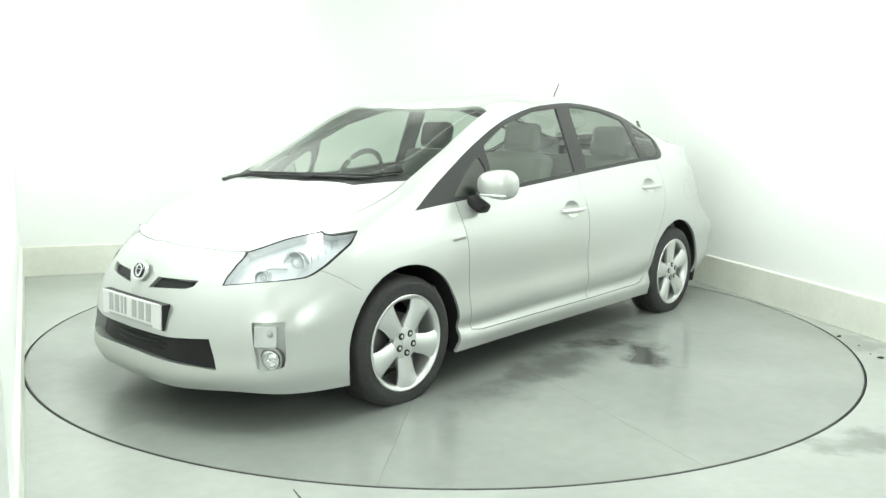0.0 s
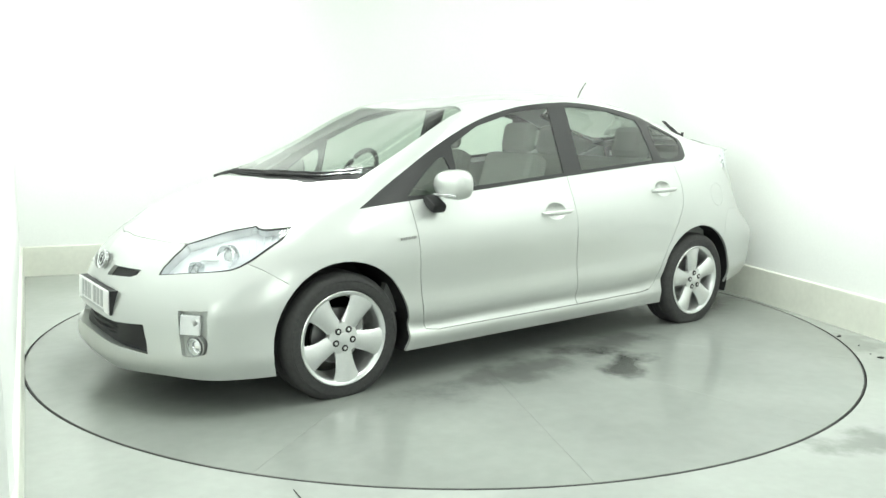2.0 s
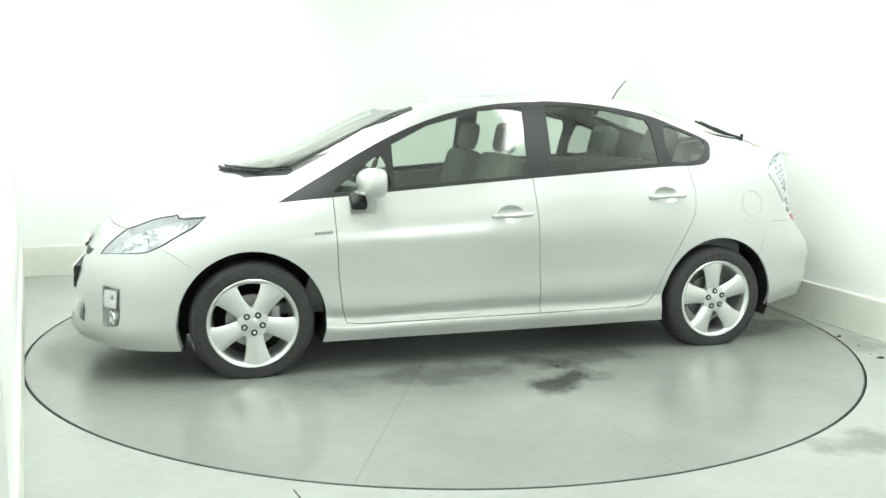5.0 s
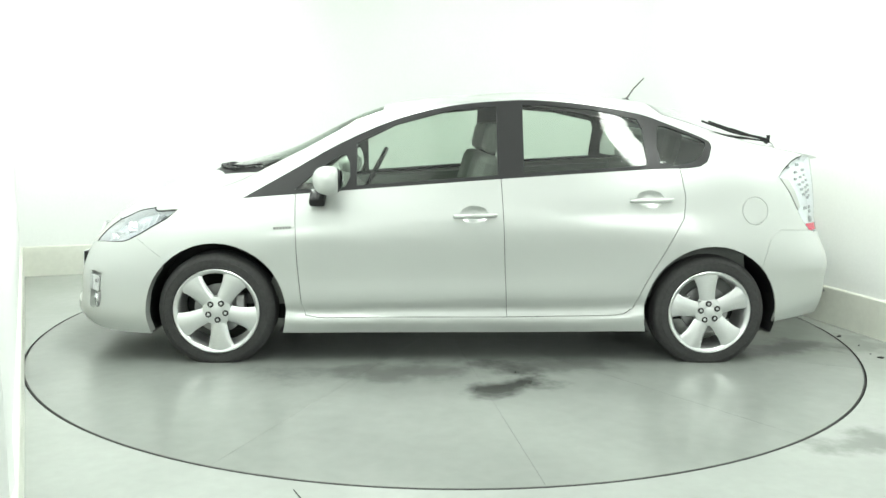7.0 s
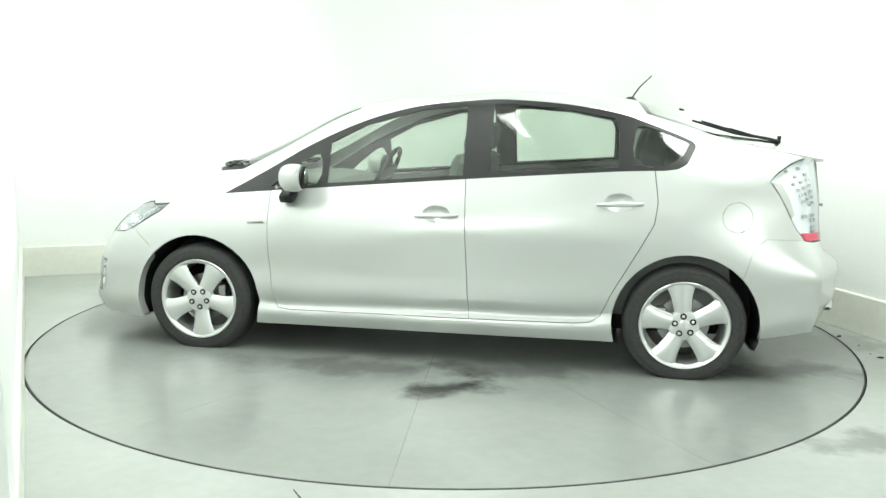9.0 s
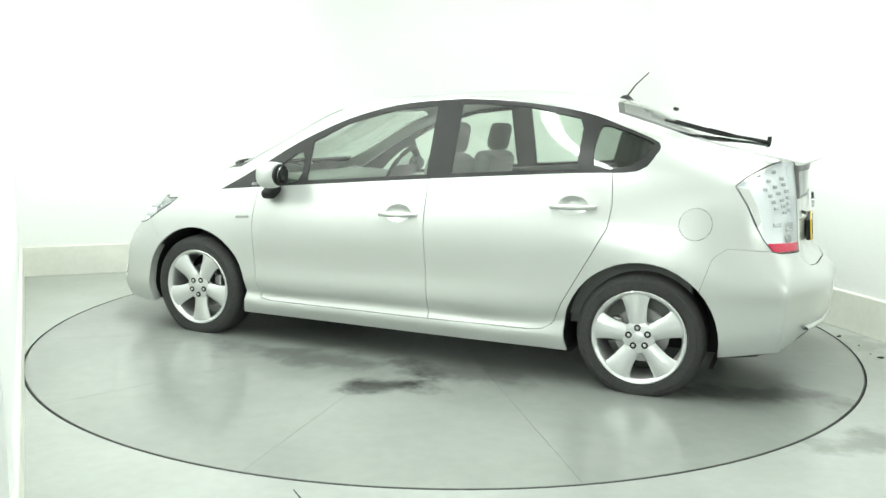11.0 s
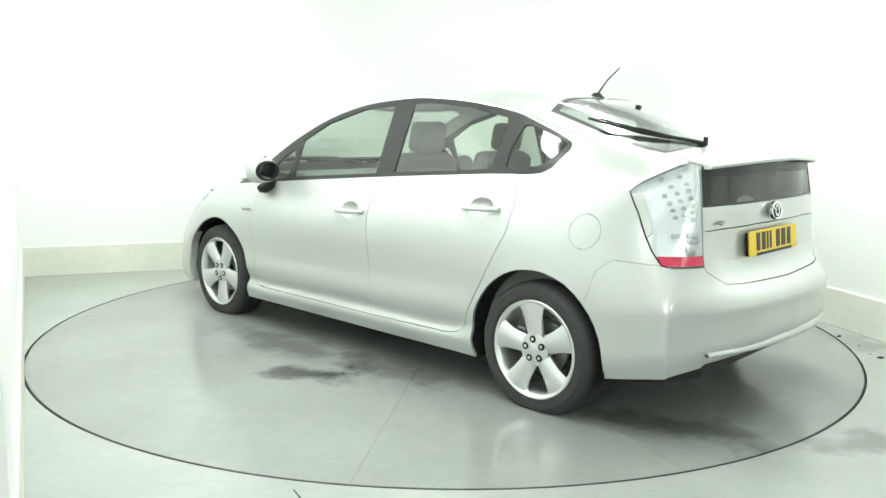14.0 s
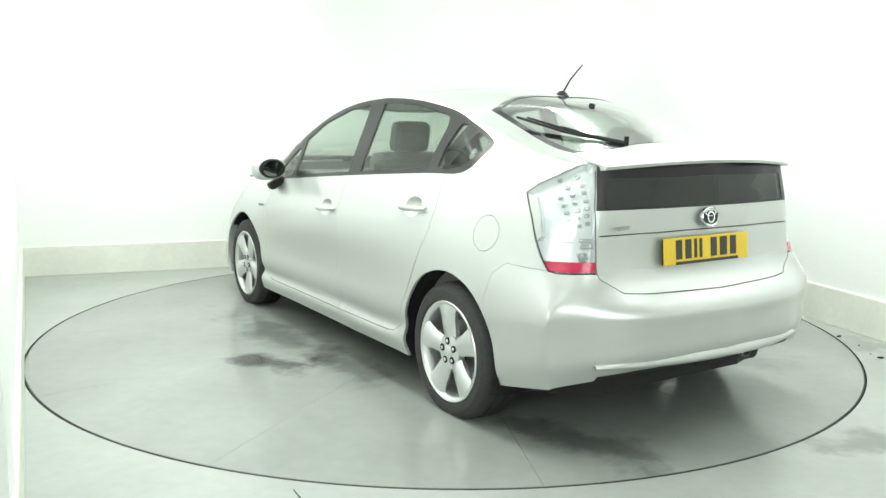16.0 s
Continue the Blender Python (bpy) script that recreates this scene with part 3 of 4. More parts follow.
def BODY_CUTS():
    cuts = []
    for x in (-HUB_X, HUB_X):
        cuts.append(("arch_hole", circle(x, HUB_Z, ARCH_R, 40), XZ, flank))
    # glass and its black band
    cuts.append(("quarter_glass", rounded(QUARTER_PANE, 3, (0,)), XZ, window_side))
    cuts.append(("front_door_glass", FRONT_PANE, XZ, window_side))
    cuts.append(("rear_door_glass", REAR_PANE, XZ, window_side))
    cuts.append(("tail_quarter_glass", rounded(TAIL_PANE, 2), XZ, window_side))
    cuts.append(("window_trim", WINDOW_BAND, XZ, window_side))
    cuts.append(("wiper_cowl", SCREEN_BASE + [(-1.115, -.628), (-1.31, -.46), (-1.41, -.235), (-1.438, .01)], XY, top))
    cuts.append(("windscreen", SCREEN, XY, top))
    cuts.append(("hatch_glass", [(1.125, .01), (1.115, -.30), (1.155, -.445), (1.40, -.477), (1.775, -.492), (1.845, -.375), (1.865, .01)], XY, top))
    cuts.append(("hatch_border", HATCH_GLASS, XY, top))
    # nose
    cuts.append(("panel_gap", strip(BONNET_EDGE, GAP), XY, bonnet_zone))
    cuts.append(("bonnet", BONNET_EDGE + SCREEN_BASE[::-1], XY, bonnet_zone))
    cuts.append(("headlight_cover", HEADLIGHT, XZ, lambda c: c.y < -0.40 and c.x < -1.4))
    rim = [(p[0] + (q[0] - p[0]) * k, p[1] + (q[1] - p[1]) * k) for p, q in zip(HEADLIGHT, grow(HEADLIGHT, 0.0065)) for k in [min(1.0, max(0.22, (p[0] + 2.05) / .3))]]
    cuts.append(("panel_gap", rim, XZ, lambda c: c.y < -0.40 and c.x < -1.4))
    cuts.append(("grille_slot", [(-.08, .567), (-.123, .617), (-.20, .620), (-.361, .624), (-.352, .600), (-.32, .588), (-.2, .578)], YZ, nose))
    cuts.append(("air_intake", [(.01, .378), (-.296, .384), (-.496, .40), (-.542, .275), (-.43, .279), (-.2, .284), (.01, .288)], YZ, nose))
    cuts.append(("fog_recess", rounded([(-.648, .478), (-.749, .481), (-.764, .323), (-.755, .290), (-.70, .282), (-.681, .315)], 2, (0, 1)), YZ, nose))
    cuts.append(("panel_gap", strip([(-1.795, .678), (-1.74, .650), (-1.64, .585)], 0.002), XZ, flank))
    cuts.append(("front_bumper", [(-2.5, 0), (-1.5, 0), (-1.66, .60), (-1.79, .674), (-1.85, .95), (-2.5, .95)], XZ, nose))
    # tail
    cuts.append(("panel_gap", strip(TAILGATE[2:], GAP), YZ, hatch_zone))
    cuts.append(("tail_glass", [(.01, 1.105), (-.53, 1.10), (-.548, .984), (.01, .984)], YZ, hatch_zone))
    cuts.append(("tail_border", [(.01, 1.165), (-.568, 1.165), (-.589, .976), (.01, .976)], YZ, lambda c: c.x > 1.9 and c.z < 1.17))
    cuts.append(("panel_gap", strip([(.01, .880), (-.58, .877)], 0.005), YZ, hatch_zone))
    cuts.append(("garnish", [(.01, .99), (-.61, .99), (-.61, .88), (.01, .88)], YZ, lambda c: c.x > 1.9 and c.y > -0.592))
    cuts.append(("tailgate", TAILGATE, YZ, lambda c: c.x > 1.9))
    cuts.append(("red_reflector", [(1.85, .739), (1.85, .778), (2.15, .778), (2.15, .739)], XZ, lambda c: corner(c) and inside(TAIL_LAMP, c.x, c.z)))
    cuts.append(("lamp_edge_trim", [(1.752, 1.028), (1.803, .949), (1.852, .852), (1.866, .872), (1.84, .95), (1.80, 1.022)], XZ, corner))
    cuts.append(("tail_lamp_cover", TAIL_LAMP, XZ, corner))
    cuts.append(("panel_gap", grow(TAIL_LAMP, 0.006), XZ, corner))
    cuts.append(("fuel_flap", circle(*FUEL, .0735, 32), XZ, flank))
    cuts.append(("panel_gap", circle(*FUEL, .0756, 32), XZ, flank))
    cuts.append(("panel_gap", strip([(1.92, .742), (1.73, .748), (1.67, .70), (1.62, .54)], 0.0016), XZ, flank))
    cuts.append(("rear_diffuser", [(.01, .25), (.01, .358), (-.45, .342), (-.60, .325), (-.64, .22)], YZ, tail))
    cuts.append(("rear_bumper", [(1.60, .1), (1.60, .50), (1.67, .70), (1.73, .748), (1.92, .742), (2.4, .742), (2.4, .1)], XZ, tail))
    # flank
    for hx, hz in HANDLES:
        for r in (0.4, 0.75, 1.0):
            cuts.append(("handle_cup", ellipse(hx, hz, .078 * r, .047 * r), XZ, flank))
    cuts.append(("panel_gap", strip(DOOR_FRONT[:7] + [(.223, .262)], GAP), XZ, flank))
    cuts.append(("panel_gap", strip(DOOR_REAR[:3], GAP), XZ, flank))
    cuts.append(("panel_gap", strip(DOOR_REAR[2:], GAP), XZ, flank))
    cuts.append(("front_door", DOOR_FRONT, XZ, flank))
    cuts.append(("rear_door", DOOR_REAR, XZ, flank))
    cuts.append(("front_fender", [(-1.80, .1), (-1.80, .80), (-1.56, .86), (-1.13, .98), (-.93, .94), (-.93, .262), (-.99, .262), (-.99, .1)], XZ, flank))
    cuts.append(("sill", [(-.99, .1), (-.99, .262), (.85, .262), (1.02, .40), (1.02, .1)], XZ, flank))
    return cuts


LOOKS = {"window_trim": GLOSS_BLACK, "panel_gap": DARK_GAP, "wiper_cowl": BLACK, "hatch_border": HATCH_BLACK, "tail_border": GLOSS_BLACK, "rear_diffuser": BLACK,
         "quarter_glass": SIDE_GLASS, "front_door_glass": SIDE_GLASS, "rear_door_glass": SIDE_GLASS, "tail_quarter_glass": DIM_GLASS,
         "windscreen": SCREEN_GLASS, "hatch_glass": REAR_GLASS, "tail_glass": TINT_GLASS, "headlight_cover": LAMP_GLASS, "tail_lamp_cover": LAMP_GLASS,
         "red_reflector": RED, "lamp_edge_trim": FOG_BACK, "grille_slot": BLACK, "air_intake": BLACK, "fog_recess": FOG_BACK}
SAY = {"window_trim": "gloss black window surround", "hatch_glass": "sloping rear window glass", "tail_glass": "dark tinted upright rear window", "windscreen": "large clear windscreen",
       "headlight_cover": "clear headlight cover", "tail_lamp_cover": "clear tail lamp cover", "red_reflector": "red reflector strip", "lamp_edge_trim": "satin grey edge of the tail lamp", "grille_slot": "black grille slot",
       "air_intake": "black lower air intake", "rear_diffuser": "black lower bumper edge", "wiper_cowl": "black cowl below the windscreen"}
PAIRED = {"headlight_cover", "lamp_edge_trim", "tail_lamp_cover", "red_reflector", "grille_slot", "fog_recess", "front_fender", "sill", "fuel_flap", "front_door", "rear_door", "quarter_glass", "front_door_glass", "rear_door_glass", "tail_quarter_glass"}

INSET = {"panel_gap": 0.012, "air_intake": 0.05, "grille_slot": 0.02, "fog_recess": 0.03, "handle_cup": 0.0}
panels = build_body()
made = {}
for pname, (pv, pn, pq) in panels.items():
    if pname in ("arch_hole", "handle_cup"):
        continue
    deep = INSET.get(pname, 0.003 if LOOKS.get(pname) in (SIDE_GLASS, DIM_GLASS, SCREEN_GLASS, REAR_GLASS, TINT_GLASS, LAMP_GLASS, RED) else 0.0)
    for sides in ([(1,), (-1,)] if pname in PAIRED else [(1, -1)]):
        if pname == "fuel_flap" and sides == (-1,):
            continue
        V, Q, N = shell(pv, pn, pq, sides, 0.0 if deep else 0.05 if pname == "front_bumper" else 0.014, deep)
        made[pname, sides[0]] = mesh_object(pname, V, Q, LOOKS.get(pname, PAINT), car, SAY.get(pname, ""), normals=N)


for owner in ("front_door", "rear_door"):
    for side in (1, -1):
        made[owner + "_glass", side].parent = made[owner, side]


def handle_cups():
    pv, pn, pq = panels["handle_cup"]
    for hx, hz in HANDLES:
        for side in (1, -1):
            V, Q, index = [], [], {}
            for q in pq:
                c = sum((pv[i] for i in q), Vector()) / len(q)
                if abs(c.x - hx) > 0.1:
                    continue
                row = []
                for i in q:
                    if i not in index:
                        r2 = ((pv[i].x - hx) / .078) ** 2 + ((pv[i].z - hz) / .047) ** 2
                        index[i] = len(V)
                        V.append(Vector((pv[i].x, (pv[i].y + 0.034 * max(0, 1 - r2)) * side, pv[i].z)))
                    row.append(index[i])
                Q.append(row if side == 1 else row[::-1])
            door = made["front_door" if hx < .5 else "rear_door", side]
            mesh_object("handle_recess", V, Q, PAINT, door)
            y0 = min(v.y * side for v in V) * side
            bm = bmesh.new()
            rows = []
            for k in range(13):
                s = -1 + 2 * k / 12
                w = 0.0135 * (1 - 0.35 * s * s)
                out = 0.004 + 0.026 * (1 - s ** 4)
                rows.append([bm.verts.new((hx + 0.004 + 0.118 * s, y0 + (-out + dy) * side, hz - 0.006 + 0.004 * s + dz)) for dy, dz in ((0, -w * .5), (0, w * .5), (0.008, w), (0.02, w * .8), (0.02, -w * .8), (0.008, -w))])
            for p, q in zip(rows, rows[1:]):
                for i in range(6):
                    j = (i + 1) % 6
                    bm.faces.new((p[i], p[j], q[j], q[i]))
            bm.faces.new(rows[0])
            bm.faces.new(rows[-1][::-1])
            part("door_handle", bm, PAINT, door, "body-coloured door handle", smooth=True, angle=60)


handle_cups()


def build_wheel(x, side, phase):
    wheel = new("wheel")
    wheel.parent = car
    wheel.location = (x, 0.745 * side, HUB_Z)
    if side > 0:
        wheel.rotation_euler = (0, 0, math.pi)
    # the outer face looks to -y
    bm = bmesh.new()
    prof = [(0.215, -0.085), (0.232, -0.098), (0.240, -0.1025), (0.242, -0.1005), (0.244, -0.1025), (0.262, -0.104), (0.274, -0.1035), (0.276, -0.101), (0.278, -0.1025), (0.291, -0.098), (0.306, -0.086), (TYRE_R - .002, -.066), (TYRE_R, -.058), (TYRE_R, -.034), (TYRE_R - .006, -.032), (TYRE_R - .006, -.026), (TYRE_R, -.024), (TYRE_R, .024), (TYRE_R - .006, .026), (TYRE_R - .006, .032), (TYRE_R, .034), (TYRE_R, .062), (0.305, 0.088), (0.262, 0.104), (0.215, 0.09)]
    lathe(bm, prof, 64, closed=True)
    for v in bm.verts:
        if v.co.z < -HUB_Z + 0.001:
            v.co.z = -HUB_Z + 0.001
    part("tyre", bm, RUBBER, wheel, "black rubber low-profile tyre", smooth=True)
    bm = bmesh.new()
    lathe(bm, [(0.226, -0.094), (0.231, -0.099), (0.227, -0.103), (0.214, -0.098), (0.205, -0.085), (0.200, -0.03), (0.195, 0.06), (0.22, 0.09), (0.226, 0.09)], 64, closed=True)
    rim = part("rim", bm, ALLOY, wheel, "silver five-spoke alloy rim", smooth=True)
    for k in range(5):
        bm = bmesh.new()
        a = radians(phase + 72 * k)
        stations = [(0.035, 0.036, -0.088, 0.03), (0.075, 0.044, -0.091, 0.03), (0.11, 0.047, -0.095, 0.028), (0.16, 0.054, -0.099, 0.026), (0.195, 0.064, -0.100, 0.024), (0.216, 0.078, -0.098, 0.02)]
        rows = []
        for r, w, d, th in stations:
            sec = [(-w, d + 0.016), (-w * 0.72, d + 0.002), (0, d - 0.002), (w * 0.72, d + 0.002), (w, d + 0.016), (w * 0.8, d + th + 0.012), (-w * 0.8, d + th + 0.012)]
            row = []
            for t, dd in sec:
                rr = math.sqrt(max(r * r - t * t, 1e-6)) if r > 0.15 else r
                row.append(bm.verts.new((rr * math.cos(a) - t * math.sin(a), dd, rr * math.sin(a) + t * math.cos(a))))
            rows.append(row)
        for p, q in zip(rows, rows[1:]):
            for i in range(7):
                j = (i + 1) % 7
                bm.faces.new((p[i], q[i], q[j], p[j]))
        bm.faces.new(rows[0])
        bm.faces.new(rows[-1][::-1])
        part("spoke", bm, ALLOY, wheel, smooth=True, angle=50)
    bm = bmesh.new()
    lathe(bm, [(0.0, -0.094), (0.055, -0.094), (0.078, -0.088), (0.082, -0.06), (0.0, -0.05)], 32)
    bmesh.ops.remove_doubles(bm, verts=bm.verts, dist=1e-5)
    part("hub", bm, ALLOY, wheel, smooth=True)
    bm = bmesh.new()
    lathe(bm, [(0.0, -0.101), (0.02, -0.1005), (0.029, -0.097), (0.03, -0.09), (0.0, -0.088)], 24)
    bmesh.ops.remove_doubles(bm, verts=bm.verts, dist=1e-5)
    part("centre_cap", bm, ALLOY, wheel, smooth=True)
    for k in range(5):
        a = radians(phase + 72 * k)
        bm = bmesh.new()
        at = Matrix.Translation((0.048 * math.cos(a), 0, 0.048 * math.sin(a)))
        lathe(bm, [(0.008, -0.0965), (0.0155, -0.0975), (0.0165, -0.0965), (0.0165, -0.085)], 16, at)
        nut = part("wheel_nut", bm, BLACK, wheel, "dark recessed wheel nut socket", smooth=True)
        bm = bmesh.new()
        lathe(bm, [(0.0, -0.101), (0.006, -0.1008), (0.0085, -0.0985), (0.009, -0.09)], 6, at)
        bmesh.ops.remove_doubles(bm, verts=bm.verts, dist=1e-5)
        part("nut_head", bm, ALLOY, nut, "bright nut head")
    bm = bmesh.new()
    lathe(bm, [(0.05, -0.02), (0.135, -0.02), (0.135, 0.0), (0.05, 0.0)], 40, closed=True)
    part("brake_disc", bm, STEEL, wheel, "grey steel brake disc")
    bm = bmesh.new()
    box(bm, (0.05, 0.07, 0.12), pose(0.115 if x < 0 else -0.115, -0.01, 0.02), 0.01)
    part("brake_caliper", bm, STEEL, wheel)
    return wheel


for wx, phase in ((-HUB_X, 59), (HUB_X, 25)):
    for side in (-1, 1):
        build_wheel(wx, side, phase if side < 0 else 180 - phase)


def build_underside():
    for x in (-HUB_X, HUB_X):
        for side in (-1, 1):
            bm = bmesh.new()
            rings = []
            n = 28
            for k in range(n + 1):
                a = radians(-28 + 236 * k / n)
                rings.append([bm.verts.new((x + (ARCH_R + 0.004) * math.cos(a), side * y, max(0.175, HUB_Z + (ARCH_R + 0.004) * math.sin(a)))) for y in (0.835, 0.52)])
            for p, q in zip(rings, rings[1:]):
                bm.faces.new((p[0], p[1], q[1], q[0]))
            bm.faces.new([r[1] for r in rings])
            part("wheel_arch_liner", bm, BLACK, car, "black plastic wheel arch liner")
    bm = bmesh.new()
    outline = [(-2.1, -.4), (-1.95, -.7), (-1.74, -.78), (-1.73, -.5), (-.97, -.5), (-.96, -.8), (.96, -.8), (.97, -.5), (1.73, -.5), (1.74, -.7), (1.88, -.6), (1.95, -.4)]
    outline = outline + [(x, -y) for x, y in outline[::-1]]
    prism(bm, outline, 0.2, 0.27)
    part("underbody", bm, BLACK, car, "black underbody")


build_underside()


def build_cabin():
    # floor and door linings hide below the belt line
    bm = bmesh.new()
    prism(bm, [(-1.25, -.70), (1.5, -.70), (1.5, .70), (-1.25, .70)], 0.30, 0.36)
    part("cabin_floor", bm, CABIN, car)
    for s in (-1, 1):
        bm = bmesh.new()
        prism(bm, [(-1.1, .35), (1.6, .35), (1.5, 1.05), (.9, 1.03), (.2, .985), (-.9, .91)], -0.02, 0.02, Matrix(((1, 0, 0, 0), (0, 0, 1, 0.715 * s), (0, 1, 0, 0), (0, 0, 0, 1))))
        part("door_lining", bm, CABIN, car)
    bm = bmesh.new()
    prism(bm, [(-1.14, .75), (-1.14, .965), (-.95, .975), (-.72, .955), (-.62, .88), (-.62, .70)], -0.62, 0.62, Matrix(((1, 0, 0, 0), (0, 0, 1, 0), (0, 1, 0, 0), (0, 0, 0, 1))))
    part("dashboard", bm, CABIN, car, "dark grey dashboard")
    bm = bmesh.new()
    ring = [(0.18 * math.cos(2 * math.pi * k / 32), 0.18 * math.sin(2 * math.pi * k / 32)) for k in range(33)]
    m = pose(-.55, .36, .97, 0, -62, 0)
    tube(bm, [m @ Vector((a, b, 0)) for a, b in ring], 0.016, 8)
    box(bm, (0.10, 0.34, 0.03), m, 0.01)
    part("steering_wheel", bm, BLACK, car, "black steering wheel", smooth=True)
    for sy in (-.36, .36):
        bm = bmesh.new()
        box(bm, (.50, .48, .16), pose(-.26, sy, .50), 0.05)
        part("seat_cushion", bm, CABIN, car)
        bm = bmesh.new()
        box(bm, (.15, .46, .62), pose(.07, sy, .83, 0, 16, 0), 0.05)
        part("seat_back", bm, CABIN, car)
        bm = bmesh.new()
        box(bm, (.09, .25, .18), pose(.17, sy, 1.225, 0, 12, 0), 0.04)
        part("headrest", bm, CABIN, car)
    bm = bmesh.new()
    box(bm, (.48, 1.24, .16), pose(.72, 0, .52), 0.05)
    part("seat_cushion", bm, CABIN, car)
    bm = bmesh.new()
    box(bm, (.14, 1.24, .56), pose(1.08, 0, .82, 0, 20, 0), 0.05)
    part("seat_back", bm, CABIN, car)
    for sy in (-.38, .38):
        bm = bmesh.new()
        box(bm, (.13, .26, .22), pose(1.19, sy, 1.185, 0, 14, 0), 0.045)
        part("headrest", bm, CABIN, car)


build_cabin()


# ---- fittings of the car ----
from mathutils.bvhtree import BVHTree

def inner_copy(pname, side, depth, mat, name, label=""):
    """A housing behind a lamp cover."""
    pv, pn, pq = panels[pname]
    V, Q, N = shell(pv, pn, pq, (side,), 0.0, depth)
    edges = {}
    for q in Q:
        for i in range(len(q)):
            edges[q[i], q[(i + 1) % len(q)]] = 1
    V2 = list(V)
    for a, b in list(edges):
        if (b, a) not in edges:
            k = len(V2)
            V2 += [V[a], V[b], V[b] + N[b] * (depth - 0.004), V[a] + N[a] * (depth - 0.004)]
            Q.append([k + 1, k, k + 3, k + 2])
    return mesh_object(name, V2, Q, mat, made[pname, side], label, smooth=False)


TREES = {}


def surface_at(pname, a, b, ax):
    """The point of a panel that lies over (a, b), seen from outside, with its normal."""
    pv, pn, pq = panels[pname]
    if pname not in TREES:
        TREES[pname] = BVHTree.FromPolygons(pv, pq)
    if ax == XZ:
        o, d = Vector((a, -3, b)), Vector((0, 1, 0))
    else:
        side = 1 if sum(v.x for v in pv) > 0 else -1
        o, d = Vector((4 * side, a, b)), Vector((-side, 0, 0))
    p, n, i, dist = TREES[pname].ray_cast(o, d)
    if p is None:
        p, n, i, dist = TREES[pname].find_nearest(Vector((a, -.6, b)) if ax == XZ else Vector((pv[0].x, a, b)))
    if n.dot(d) > 0:
        n = -n
    return p, n


def flip(m, side):
    return Matrix.Diagonal((1, side, 1, 1)) @ m


def facing(p, n, side=1):
    """A pose whose -y axis looks along n, at p."""
    n = Vector((n.x, n.y * side, n.z))
    p = Vector((p.x, p.y * side, p.z))
    z = (Vector((0, 0, 1)) - n * n.z).normalized()
    x = z.cross(n)
    return Matrix.Translation(p) @ Matrix((x, -n, z)).transposed().to_4x4()


def build_headlights():
    for side in (1, -1):
        inner_copy("headlight_cover", side, 0.045, HEAD_GREY, "lamp_housing", "silver-white headlight housing")
        cover = made["headlight_cover", side]
        for x, z, r, mat in ((-1.86, .725, .05, LAMP_SILVER), (-1.985, .665, .032, LAMP_SILVER)):
            p, n = surface_at("headlight_cover", x, z, XZ)
            look_out = Vector((-0.93, -0.36, 0.08)).normalized()
            m = facing(p - n * 0.04, look_out, side)
            bm = bmesh.new()
            lathe(bm, [(r * .2, .03), (r * .6, .022), (r * .92, .0), (r, -.018), (r * 1.08, -.018), (r * 1.05, .02)], 28, m)
            bowl = part("reflector_bowl", bm, CHROME, cover, smooth=True)
            bm = bmesh.new()
            lathe(bm, [(0.0, -.012), (r * .35, -.008), (r * .62, .006), (r * .66, .02)], 24, m)
            bmesh.ops.remove_doubles(bm, verts=bm.verts, dist=1e-5)
            part("projector_lens", bm, LAMP_SILVER, cover, smooth=True)
        # dark seal round the cover
        pv, pn, pq = panels["headlight_cover"]
        edges = {(q[i], q[(i + 1) % len(q)]) for q in pq for i in range(len(q))}
        after = {p: q for p, q in edges if (q, p) not in edges}
        first = next(iter(sorted(after)))
        seal, at = [], first
        for _ in range(len(after)):
            p = pv[at] - pn[at] * .002
            if not seal or (Vector(seal[-1]) - Vector((p.x, p.y * side, p.z))).length > .004:
                seal.append((p.x, p.y * side, p.z))
            at = after.get(at, first)
            if at == first:
                break
        bm = bmesh.new()
        tube(bm, seal + seal[:1], .0028, 6)
        part("lamp_seal", bm, BLACK, cover, "thin dark seal round the headlight", smooth=True)
        p, n = surface_at("headlight_cover", -1.93, .70, XZ)
        bm = bmesh.new()
        box(bm, (.09, .008, .012), facing(p - n * 0.03, n, side) @ pose(0, 0, 0), 0.003)
        part("lamp_fin", bm, GREY_INK, cover)
        for k in range(5):
            p, n = surface_at("headlight_cover", -1.80 + .035 * k, .735 + .017 * k, XZ)
            bm = bmesh.new()
            box(bm, (.004, .02, .05), facing(p - n * 0.034, n, side), 0.001)
            part("lamp_fin", bm, CHROME, cover)


